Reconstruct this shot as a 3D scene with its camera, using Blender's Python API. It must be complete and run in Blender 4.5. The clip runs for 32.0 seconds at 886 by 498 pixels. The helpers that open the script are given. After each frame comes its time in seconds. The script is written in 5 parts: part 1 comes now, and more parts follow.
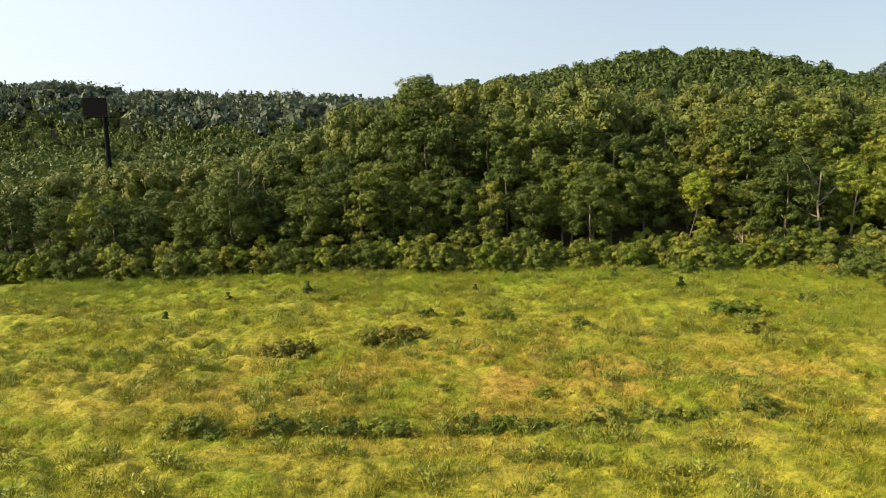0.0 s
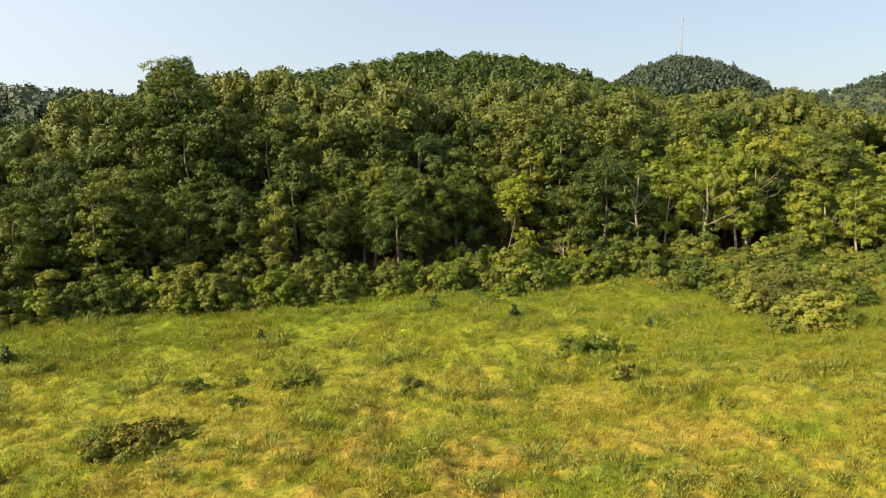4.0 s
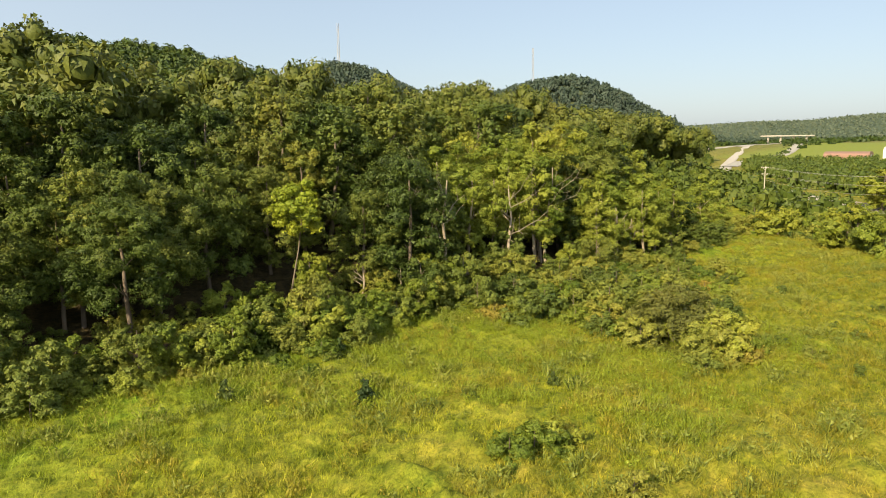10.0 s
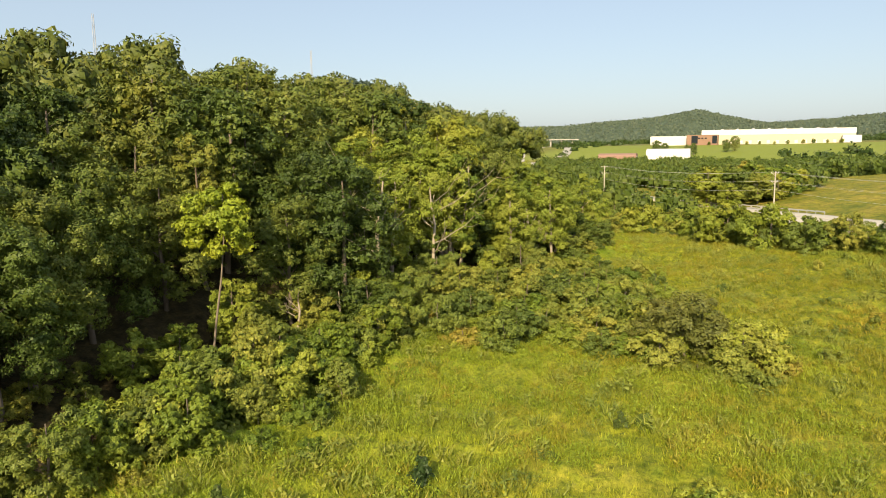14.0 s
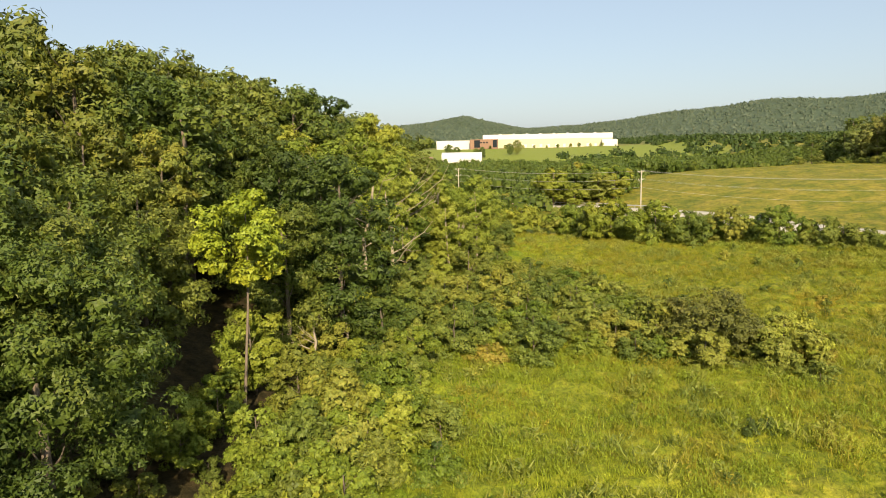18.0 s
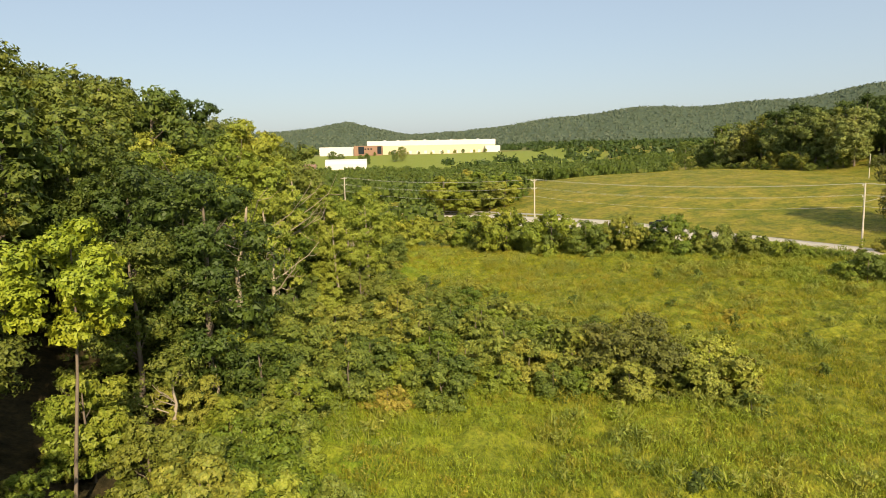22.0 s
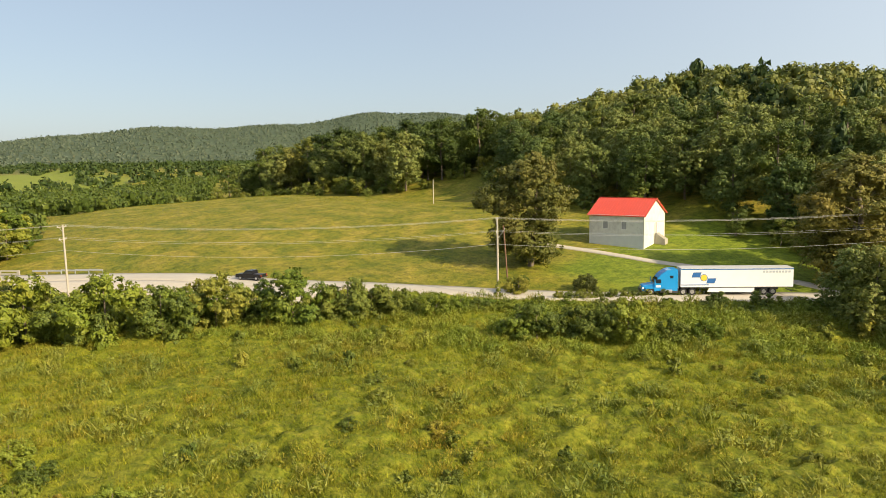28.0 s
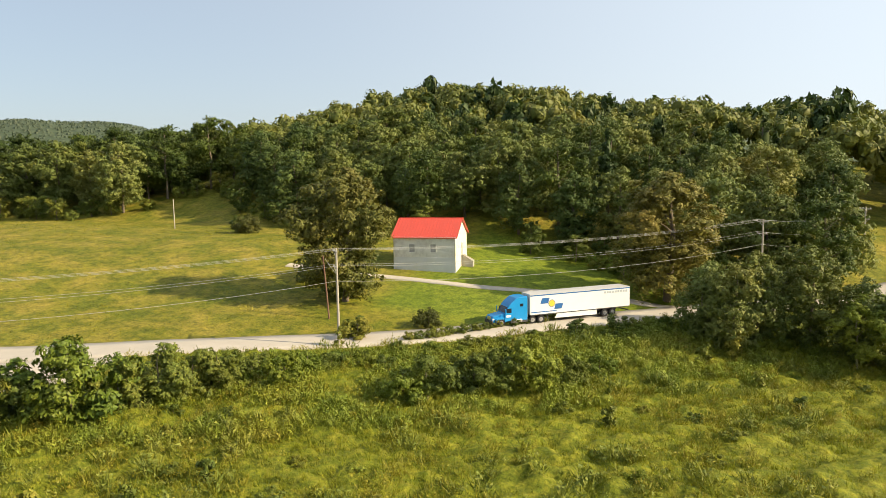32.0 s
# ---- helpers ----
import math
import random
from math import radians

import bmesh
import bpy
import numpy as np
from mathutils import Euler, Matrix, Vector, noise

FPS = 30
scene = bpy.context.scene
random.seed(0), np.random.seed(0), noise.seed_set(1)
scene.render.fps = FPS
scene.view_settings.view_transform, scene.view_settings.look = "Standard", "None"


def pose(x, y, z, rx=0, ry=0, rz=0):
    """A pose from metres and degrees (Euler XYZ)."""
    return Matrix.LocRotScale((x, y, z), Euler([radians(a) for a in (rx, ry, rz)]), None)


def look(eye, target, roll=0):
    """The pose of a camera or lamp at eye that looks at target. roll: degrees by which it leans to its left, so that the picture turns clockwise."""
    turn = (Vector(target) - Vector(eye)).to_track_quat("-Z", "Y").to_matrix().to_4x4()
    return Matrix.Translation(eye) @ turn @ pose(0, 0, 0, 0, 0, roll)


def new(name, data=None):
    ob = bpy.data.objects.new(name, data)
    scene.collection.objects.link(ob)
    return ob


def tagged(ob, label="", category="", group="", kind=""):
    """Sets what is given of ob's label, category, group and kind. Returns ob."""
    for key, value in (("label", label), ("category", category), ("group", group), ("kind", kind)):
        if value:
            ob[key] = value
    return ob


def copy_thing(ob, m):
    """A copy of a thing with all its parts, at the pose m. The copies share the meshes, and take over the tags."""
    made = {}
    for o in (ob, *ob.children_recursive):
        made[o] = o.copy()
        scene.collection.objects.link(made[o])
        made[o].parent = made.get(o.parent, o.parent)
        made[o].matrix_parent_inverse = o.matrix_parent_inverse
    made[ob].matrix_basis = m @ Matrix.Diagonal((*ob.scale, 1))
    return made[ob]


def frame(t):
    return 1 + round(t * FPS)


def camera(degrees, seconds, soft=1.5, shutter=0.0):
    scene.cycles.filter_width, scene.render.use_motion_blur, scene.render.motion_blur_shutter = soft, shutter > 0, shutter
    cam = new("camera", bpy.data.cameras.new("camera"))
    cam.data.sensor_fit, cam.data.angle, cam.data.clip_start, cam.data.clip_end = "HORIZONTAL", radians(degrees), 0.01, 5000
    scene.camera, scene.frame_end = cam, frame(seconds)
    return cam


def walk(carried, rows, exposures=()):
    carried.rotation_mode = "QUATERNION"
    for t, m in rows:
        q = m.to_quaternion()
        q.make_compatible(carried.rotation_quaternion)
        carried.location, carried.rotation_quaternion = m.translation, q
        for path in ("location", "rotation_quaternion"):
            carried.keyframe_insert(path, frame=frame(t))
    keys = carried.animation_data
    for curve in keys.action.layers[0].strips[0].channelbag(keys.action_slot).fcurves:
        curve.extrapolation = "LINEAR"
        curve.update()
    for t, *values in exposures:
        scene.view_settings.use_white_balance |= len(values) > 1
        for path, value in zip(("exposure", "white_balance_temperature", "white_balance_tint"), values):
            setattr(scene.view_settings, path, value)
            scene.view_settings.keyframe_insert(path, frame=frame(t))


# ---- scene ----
cam = camera(64.0, 32.0, soft=0.75)
METRES, EYE, TILT, LEAN, TURN = 205.4, 23.0, 0.4, -0.95, 0.0
ROWS = [
    (0.0, 0.0, 0.0, 0.0, -0.35, -9.02, 2.19),
    (0.5, 0.0001, 0.0177, -0.0005, -2.19, -9.06, 2.16),
    (1.0, 0.0006, 0.0347, -0.0006, -4.27, -9.11, 2.12),
    (1.5, 0.0011, 0.0514, -0.0009, -6.52, -9.15, 2.08),
    (2.0, 0.0016, 0.068, -0.0011, -8.74, -9.21, 2.03),
    (2.5, 0.0022, 0.0846, -0.0015, -11.05, -9.26, 1.96),
    (3.0, 0.0025, 0.1013, -0.002, -13.34, -9.3, 1.86),
    (3.5, 0.003, 0.1181, -0.0027, -15.79, -9.35, 1.81),
    (4.0, 0.0033, 0.135, -0.0033, -18.23, -9.39, 1.73),
    (4.5, 0.0035, 0.1508, -0.004, -20.44, -9.41, 1.68),
    (6.5, 0.005, 0.2179, -0.0073, -29.64, -9.51, 1.48),
    (7.0, 0.0056, 0.2359, -0.0084, -32.23, -9.5, 1.42),
    (7.5, 0.0058, 0.2516, -0.0089, -34.55, -9.54, 1.36),
    (8.0, 0.0062, 0.2694, -0.0098, -36.85, -9.56, 1.31),
    (8.5, 0.0064, 0.2849, -0.0106, -38.88, -9.56, 1.26),
    (9.0, 0.0068, 0.3027, -0.0116, -41.26, -9.58, 1.2),
    (9.5, 0.0071, 0.3182, -0.0126, -43.34, -9.58, 1.17),
    (10.0, 0.0074, 0.3359, -0.0135, -45.61, -9.62, 1.14),
    (10.5, 0.0077, 0.3515, -0.0145, -47.64, -9.6, 1.07),
    (11.0, 0.0083, 0.3692, -0.0155, -50.05, -9.6, 1.04),
    (11.5, 0.0086, 0.3849, -0.0164, -52.16, -9.6, 1.01),
    (12.0, 0.009, 0.4027, -0.0172, -54.77, -9.59, 0.96),
    (12.5, 0.0093, 0.4182, -0.018, -56.94, -9.58, 0.93),
    (13.0, 0.0096, 0.4363, -0.0187, -59.37, -9.58, 0.89),
    (13.5, 0.0099, 0.4518, -0.0193, -61.29, -9.57, 0.88),
    (14.0, 0.0103, 0.4698, -0.0198, -63.74, -9.56, 0.84),
    (14.5, 0.0106, 0.4856, -0.0203, -65.95, -9.54, 0.8),
    (16.5, 0.0119, 0.5531, -0.0219, -74.9, -9.51, 0.71),
    (17.0, 0.0122, 0.5712, -0.0223, -77.34, -9.49, 0.71),
    (17.5, 0.0125, 0.5866, -0.0225, -79.4, -9.45, 0.71),
    (18.0, 0.0129, 0.6001, -0.0227, -82.06, -9.39, 0.75),
    (18.5, 0.0133, 0.6077, -0.0229, -83.32, -9.33, 0.83),
    (19.0, 0.0133, 0.6124, -0.0228, -84.41, -9.26, 0.85),
    (19.5, 0.0133, 0.6129, -0.0227, -85.36, -9.21, 0.87),
    (20.0, 0.0147, 0.6112, -0.0226, -86.23, -9.28, 0.84),
    (20.5, 0.0199, 0.6101, -0.0222, -86.74, -9.28, 0.86),
    (21.0, 0.0304, 0.6095, -0.0219, -87.75, -9.2, 0.81),
    (21.5, 0.043, 0.6089, -0.0216, -88.91, -9.17, 0.79),
    (22.0, 0.0613, 0.6083, -0.0211, -91.35, -9.03, 0.72),
    (22.5, 0.0786, 0.6077, -0.0206, -94.03, -8.9, 0.69),
    (23.0, 0.0974, 0.6066, -0.0202, -97.11, -8.78, 0.69),
    (23.5, 0.1132, 0.6057, -0.0196, -100.06, -8.67, 0.64),
    (24.0, 0.1298, 0.6047, -0.0191, -103.21, -8.57, 0.61),
    (24.5, 0.1464, 0.604, -0.0187, -106.53, -8.47, 0.53),
    (25.0, 0.1631, 0.6031, -0.0184, -109.81, -8.37, 0.49),
    (25.5, 0.18, 0.6022, -0.0183, -112.99, -8.26, 0.42),
    (27.5, 0.2471, 0.5986, -0.0182, -125.66, -7.75, 0.24),
    (28.0, 0.2638, 0.5977, -0.0181, -128.89, -7.61, 0.18),
    (28.5, 0.2805, 0.5968, -0.0179, -132.07, -7.48, 0.15),
    (29.0, 0.2973, 0.596, -0.0177, -135.4, -7.33, 0.09),
    (29.5, 0.314, 0.5952, -0.0175, -138.59, -7.2, 0.07),
    (30.0, 0.3306, 0.5945, -0.0173, -141.6, -7.07, 0.02),
    (30.5, 0.3474, 0.5937, -0.0172, -144.83, -6.94, 0.01),
    (31.0, 0.3644, 0.593, -0.017, -148.17, -6.81, -0.05),
    (31.5, 0.3812, 0.5921, -0.0169, -151.04, -6.64, -0.08),
    (32.0, 0.3983, 0.5912, -0.0167, -154.08, -6.48, -0.1),
]
walk(cam, [(t, pose(0, 0, EYE, TILT, LEAN, TURN) @ pose(METRES * x, METRES * y, METRES * z, 90 + pitch, roll, yaw)) for t, x, y, z, yaw, pitch, roll in ROWS],
     exposures=[(0, 0.86), (5, 0.90), (12, 0.84), (18, 0.79), (23, 0.66), (28, 0.69), (32, 0.76)])

# ---- world, sun, exposure ----
SUN_TO = Vector((-0.975, -0.22, 0.0)).normalized()      # level direction towards the sun
SUN_EL = radians(29.0)
world = bpy.data.worlds.new("sky")
scene.world = world
world.use_nodes = True
wn = world.node_tree
sky = wn.nodes.new("ShaderNodeTexSky")
sky.sky_type = "NISHITA"
sky.sun_disc = False
sky.sun_elevation = SUN_EL
sky.sun_rotation = math.atan2(SUN_TO.x, SUN_TO.y)
sky.air_density = 1.0
sky.dust_density = 1.2
sky.ozone_density = 1.5
pale = wn.nodes.new("ShaderNodeHueSaturation")
pale.inputs["Saturation"].default_value = 0.95
wn.links.new(sky.outputs[0], pale.inputs["Color"])
haze = wn.nodes.new("ShaderNodeMix")
haze.data_type = "RGBA"
haze.inputs[0].default_value = 0.58
haze.inputs[7].default_value = (3.65, 4.2, 4.8, 1)
wn.links.new(pale.outputs[0], haze.inputs[6])
# hazy air grows brighter towards the sun's side
where = wn.nodes.new("ShaderNodeTexCoord")
toward = wn.nodes.new("ShaderNodeVectorMath")
toward.operation = "DOT_PRODUCT"
wn.links.new(where.outputs["Generated"], toward.inputs[0])
toward.inputs[1].default_value = SUN_TO
glow = wn.nodes.new("ShaderNodeMapRange")
glow.interpolation_type = "SMOOTHSTEP"
for socket, value in zip(glow.inputs[1:5], (-0.85, 0.7, 0.0, 0.62)):
    socket.default_value = value
wn.links.new(toward.outputs["Value"], glow.inputs[0])
bright = wn.nodes.new("ShaderNodeMix")
bright.data_type = "RGBA"
bright.inputs[7].default_value = (7.4, 8.0, 8.5, 1)
wn.links.new(glow.outputs[0], bright.inputs[0])
wn.links.new(haze.outputs[2], bright.inputs[6])
wn.links.new(bright.outputs[2], wn.nodes["Background"].inputs[0])
wn.nodes["Background"].inputs[1].default_value = 0.088
sun_data = bpy.data.lights.new("sun", "SUN")
sun_data.energy = 5.0
sun_data.angle = radians(0.6)
sun_data.color = (1.0, 0.825, 0.55)
sun = new("sun", sun_data)
sun.matrix_world = look(Vector((SUN_TO.x * math.cos(SUN_EL), SUN_TO.y * math.cos(SUN_EL), math.sin(SUN_EL))) * 500, (0, 0, 0))


# ---- materials ----
def nodes_of(name):
    m = bpy.data.materials.new(name)
    m.use_nodes = True
    nt = m.node_tree
    return m, nt, nt.nodes["Principled BSDF"]


def noise_node(nt, vec, scale, detail=3.0, rough=0.55):
    n = nt.nodes.new("ShaderNodeTexNoise")
    n.inputs["Scale"].default_value = scale
    n.inputs["Detail"].default_value = detail
    n.inputs["Roughness"].default_value = rough
    if vec is not None:
        nt.links.new(vec, n.inputs["Vector"])
    return n.outputs["Fac"]


def ramp(nt, fac, stops):
    r = nt.nodes.new("ShaderNodeValToRGB")
    while len(r.color_ramp.elements) < len(stops):
        r.color_ramp.elements.new(0.5)
    for e, (p, c) in zip(r.color_ramp.elements, stops):
        e.position, e.color = p, (*c, 1)
    nt.links.new(fac, r.inputs[0])
    return r.outputs[0]


def mix(nt, fac, a, b, mode="MIX"):
    m = nt.nodes.new("ShaderNodeMix")
    m.data_type, m.blend_type = "RGBA", mode
    for sock, v in ((m.inputs[0], fac), (m.inputs[6], a), (m.inputs[7], b)):
        if isinstance(v, (int, float)):
            sock.default_value = v
        elif isinstance(v, tuple):
            sock.default_value = (*v, 1)
        else:
            nt.links.new(v, sock)
    return m.outputs[2]


def maths(nt, op, a, b=0.0, clamp=False):
    m = nt.nodes.new("ShaderNodeMath")
    m.operation, m.use_clamp = op, clamp
    for sock, v in zip(m.inputs, (a, b)):
        if isinstance(v, (int, float)):
            sock.default_value = v
        else:
            nt.links.new(v, sock)
    return m.outputs[0]


def bump(nt, bsdf, height, strength=0.4, dist=0.05):
    b = nt.nodes.new("ShaderNodeBump")
    b.inputs["Strength"].default_value, b.inputs["Distance"].default_value = strength, dist
    nt.links.new(height, b.inputs["Height"])
    nt.links.new(b.outputs[0], bsdf.inputs["Normal"])


def leaf_material(name, dark, mid, light, glow=0.13, rough=0.55, grain=5.0, mottle=1.0):
    """Leaves: three tones by leaf, tree and place, with light passing through."""
    m, nt, b = nodes_of(name)
    geo = nt.nodes.new("ShaderNodeNewGeometry")
    info = nt.nodes.new("ShaderNodeObjectInfo")
    big = maths(nt, "MULTIPLY", maths(nt, "SUBTRACT", noise_node(nt, geo.outputs["Position"], 0.12, 1.5), 0.5), 0.75)
    hue = noise_node(nt, geo.outputs["Position"], 0.075, 1.0)
    v = maths(nt, "MULTIPLY", maths(nt, "SUBTRACT", geo.outputs["Random Per Island"], 0.5), 0.34)
    v = maths(nt, "ADD", v, big)
    v = maths(nt, "ADD", v, maths(nt, "MULTIPLY", maths(nt, "SUBTRACT", info.outputs["Random"], 0.5), 0.62))
    col = ramp(nt, maths(nt, "ADD", v, 0.45), [(0.05, dark), (0.45, mid), (0.95, light)])
    col = mix(nt, maths(nt, "MULTIPLY", maths(nt, "SUBTRACT", hue, 0.56), 5.0, True), col, mix(nt, 1.0, col, (1.20, 1.04, 0.95), "MULTIPLY"))
    # some plants turn olive, as summer ends
    turned = maths(nt, "MULTIPLY", maths(nt, "SUBTRACT", maths(nt, "FRACT", maths(nt, "MULTIPLY", info.outputs["Random"], 7.0)), 0.68), 1.8, True)
    col = mix(nt, turned, col, mix(nt, 1.0, col, (1.14, 0.98, 0.88), "MULTIPLY"))
    b.inputs["Roughness"].default_value = rough
    b.inputs["Specular IOR Level"].default_value = 0.25
    fine = noise_node(nt, geo.outputs["Position"], grain, 3.0, 0.7)
    bump(nt, b, fine, 0.4, 0.4 / grain)
    col = mix(nt, 1.0, col, ramp(nt, fine, [(0.36, (1 - 0.28 * mottle,) * 3), (0.62, (1 + 0.16 * mottle,) * 3)]), "MULTIPLY")
    nt.links.new(col, b.inputs["Base Color"])
    tr = nt.nodes.new("ShaderNodeBsdfTranslucent")
    nt.links.new(mix(nt, 1.0, col, (1.0, 0.95, 0.45), "MULTIPLY"), tr.inputs["Color"])
    ms = nt.nodes.new("ShaderNodeMixShader")
    ms.inputs[0].default_value = glow
    nt.links.new(b.outputs[0], ms.inputs[1])
    nt.links.new(tr.outputs[0], ms.inputs[2])
    nt.links.new(ms.outputs[0], nt.nodes["Material Output"].inputs[0])
    return m


def plain(name, color, rough=0.6, metal=0.0, spec=0.5, vary=0.25, scale=3.0, relief=0.15, world_space=False):
    m, nt, b = nodes_of(name)
    if world_space:
        vec = nt.nodes.new("ShaderNodeNewGeometry").outputs["Position"]
    else:
        vec = nt.nodes.new("ShaderNodeTexCoord").outputs["Object"]
    a = noise_node(nt, vec, scale, 4.0)
    f = noise_node(nt, vec, scale * 9, 3.0)
    lo = tuple(c * (1 - vary) for c in color)
    hi = tuple(min(1.0, c * (1 + vary * 0.6)) for c in color)
    col = mix(nt, maths(nt, "ADD", maths(nt, "MULTIPLY", a, 0.7), maths(nt, "MULTIPLY", f, 0.3)), lo, hi)
    nt.links.new(col, b.inputs["Base Color"])
    b.inputs["Roughness"].default_value = rough
    b.inputs["Metallic"].default_value = metal
    b.inputs["Specular IOR Level"].default_value = spec
    if relief:
        bump(nt, b, f, relief, 0.02)
    return m


def grass_colour(nt, vec):
    """Field colours by place: green, olive, straw and rust patches; far ground tinted for haze."""
    big = noise_node(nt, vec, 0.035, 3.0)
    mid = noise_node(nt, vec, 0.16, 4.0, 0.6)
    fine = noise_node(nt, vec, 1.1, 4.0, 0.65)
    base = ramp(nt, maths(nt, "ADD", maths(nt, "MULTIPLY", mid, 0.6), maths(nt, "MULTIPLY", fine, 0.4)),
                [(0.32, (0.105, 0.145, 0.012)), (0.46, (0.185, 0.210, 0.018)), (0.56, (0.245, 0.248, 0.030)), (0.70, (0.305, 0.280, 0.050))])
    # leaf by leaf mottling of many small plants
    speck = noise_node(nt, vec, 3.2, 3.0, 0.7)
    speck2 = noise_node(nt, vec, 0.75, 2.0, 0.6)
    straw = ramp(nt, fine, [(0.3, (0.195, 0.122, 0.026)), (0.7, (0.335, 0.218, 0.055))])
    sep = nt.nodes.new("ShaderNodeSeparateXYZ")
    nt.links.new(vec, sep.inputs[0])
    # rust-brown dry patch in the open middle of the field, fading out towards woods and road
    def fade(sock, centre, width):
        d = maths(nt, "ABSOLUTE", maths(nt, "SUBTRACT", sock, centre))
        return maths(nt, "SUBTRACT", 1.0, maths(nt, "DIVIDE", d, width), True)
    zone = maths(nt, "MULTIPLY", fade(sep.outputs[0], 8.0, 85.0), fade(sep.outputs[1], 74.0, 34.0))
    m1 = maths(nt, "MULTIPLY", maths(nt, "SUBTRACT", maths(nt, "ADD", mid, maths(nt, "MULTIPLY", big, 0.45)), 0.60), 5.0, True)
    fac = maths(nt, "MULTIPLY", m1, maths(nt, "MULTIPLY", zone, 0.8, True), True)
    col = mix(nt, fac, base, straw)
    # fresher growth beside the woods
    edge = maths(nt, "MULTIPLY", fade(sep.outputs[1], 133.0, 22.0), maths(nt, "MULTIPLY", maths(nt, "SUBTRACT", mid, 0.38), 4.0, True), True)
    col = mix(nt, edge, col, (0.12, 0.20, 0.014))
    # mown lawn round the red-roofed building
    lawn = maths(nt, "MULTIPLY", maths(nt, "MULTIPLY", fade(sep.outputs[0], 116.0, 27.0), 4.0, True), maths(nt, "MULTIPLY", fade(sep.outputs[1], 8.0, 30.0), 4.0, True), True)
    col = mix(nt, maths(nt, "MULTIPLY", lawn, 0.75), col, (0.12, 0.175, 0.018))
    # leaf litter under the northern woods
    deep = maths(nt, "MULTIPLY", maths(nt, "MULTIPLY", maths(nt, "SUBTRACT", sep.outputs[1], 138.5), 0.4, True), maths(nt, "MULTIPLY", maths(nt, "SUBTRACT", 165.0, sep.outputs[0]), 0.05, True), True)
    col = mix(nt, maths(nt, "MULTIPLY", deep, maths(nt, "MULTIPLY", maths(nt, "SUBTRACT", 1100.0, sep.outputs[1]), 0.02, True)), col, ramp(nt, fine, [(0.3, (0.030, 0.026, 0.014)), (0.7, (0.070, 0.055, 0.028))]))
    # greener, weedier growth towards the road
    weedy = maths(nt, "MULTIPLY", maths(nt, "MULTIPLY", maths(nt, "SUBTRACT", sep.outputs[0], 45.0), 0.03, True), maths(nt, "MULTIPLY", maths(nt, "SUBTRACT", 135.0, sep.outputs[1]), 0.03, True), True)
    near = maths(nt, "SUBTRACT", 1.0, maths(nt, "MULTIPLY", maths(nt, "SUBTRACT", maths(nt, "SUBTRACT", maths(nt, "MULTIPLY", sep.outputs[0], 0.72), maths(nt, "MULTIPLY", sep.outputs[1], 0.69)), 60.0), 0.3, True), True)
    col = mix(nt, maths(nt, "MULTIPLY", maths(nt, "MULTIPLY", weedy, near), 0.85), col, ramp(nt, fine, [(0.3, (0.085, 0.115, 0.009)), (0.5, (0.138, 0.158, 0.014)), (0.7, (0.205, 0.200, 0.026))]))
    dry = maths(nt, "MULTIPLY", maths(nt, "SUBTRACT", 1.0, near), maths(nt, "SUBTRACT", 1.0, lawn), True)
    col = mix(nt, maths(nt, "MULTIPLY", dry, 0.7), col, ramp(nt, mid, [(0.35, (0.100, 0.112, 0.015)), (0.5, (0.16, 0.146, 0.023)), (0.65, (0.235, 0.185, 0.044))]))
    col = mix(nt, 1.0, col, ramp(nt, speck, [(0.36, (0.62, 0.66, 0.60)), (0.50, (1.0, 1.0, 1.0)), (0.64, (1.22, 1.19, 1.15))]), "MULTIPLY")
    # past 700 m: woodland tone with blue distance haze painted into it
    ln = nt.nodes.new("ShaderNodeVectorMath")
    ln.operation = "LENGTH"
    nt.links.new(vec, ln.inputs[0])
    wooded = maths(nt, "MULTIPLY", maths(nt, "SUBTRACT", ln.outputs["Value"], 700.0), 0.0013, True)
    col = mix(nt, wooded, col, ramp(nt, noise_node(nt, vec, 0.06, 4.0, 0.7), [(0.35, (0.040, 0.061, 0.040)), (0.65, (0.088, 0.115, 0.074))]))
    col = mix(nt, 1.0, col, ramp(nt, speck2, [(0.33, (0.62, 0.68, 0.60)), (0.55, (1.05, 1.05, 1.05)), (0.7, (1.22, 1.18, 1.1))]), "MULTIPLY")
    mown = maths(nt, "MULTIPLY", maths(nt, "MULTIPLY", fade(sep.outputs[0], 760.0, 145.0), 6.0, True), maths(nt, "MULTIPLY", fade(sep.outputs[1], 150.0, 210.0), 6.0, True), True)
    col = mix(nt, maths(nt, "MULTIPLY", mown, 0.8), col, (0.17, 0.215, 0.035))
    col = mix(nt, 1.0, col, (1.11, 1.05, 0.91), "MULTIPLY")
    return col, fine


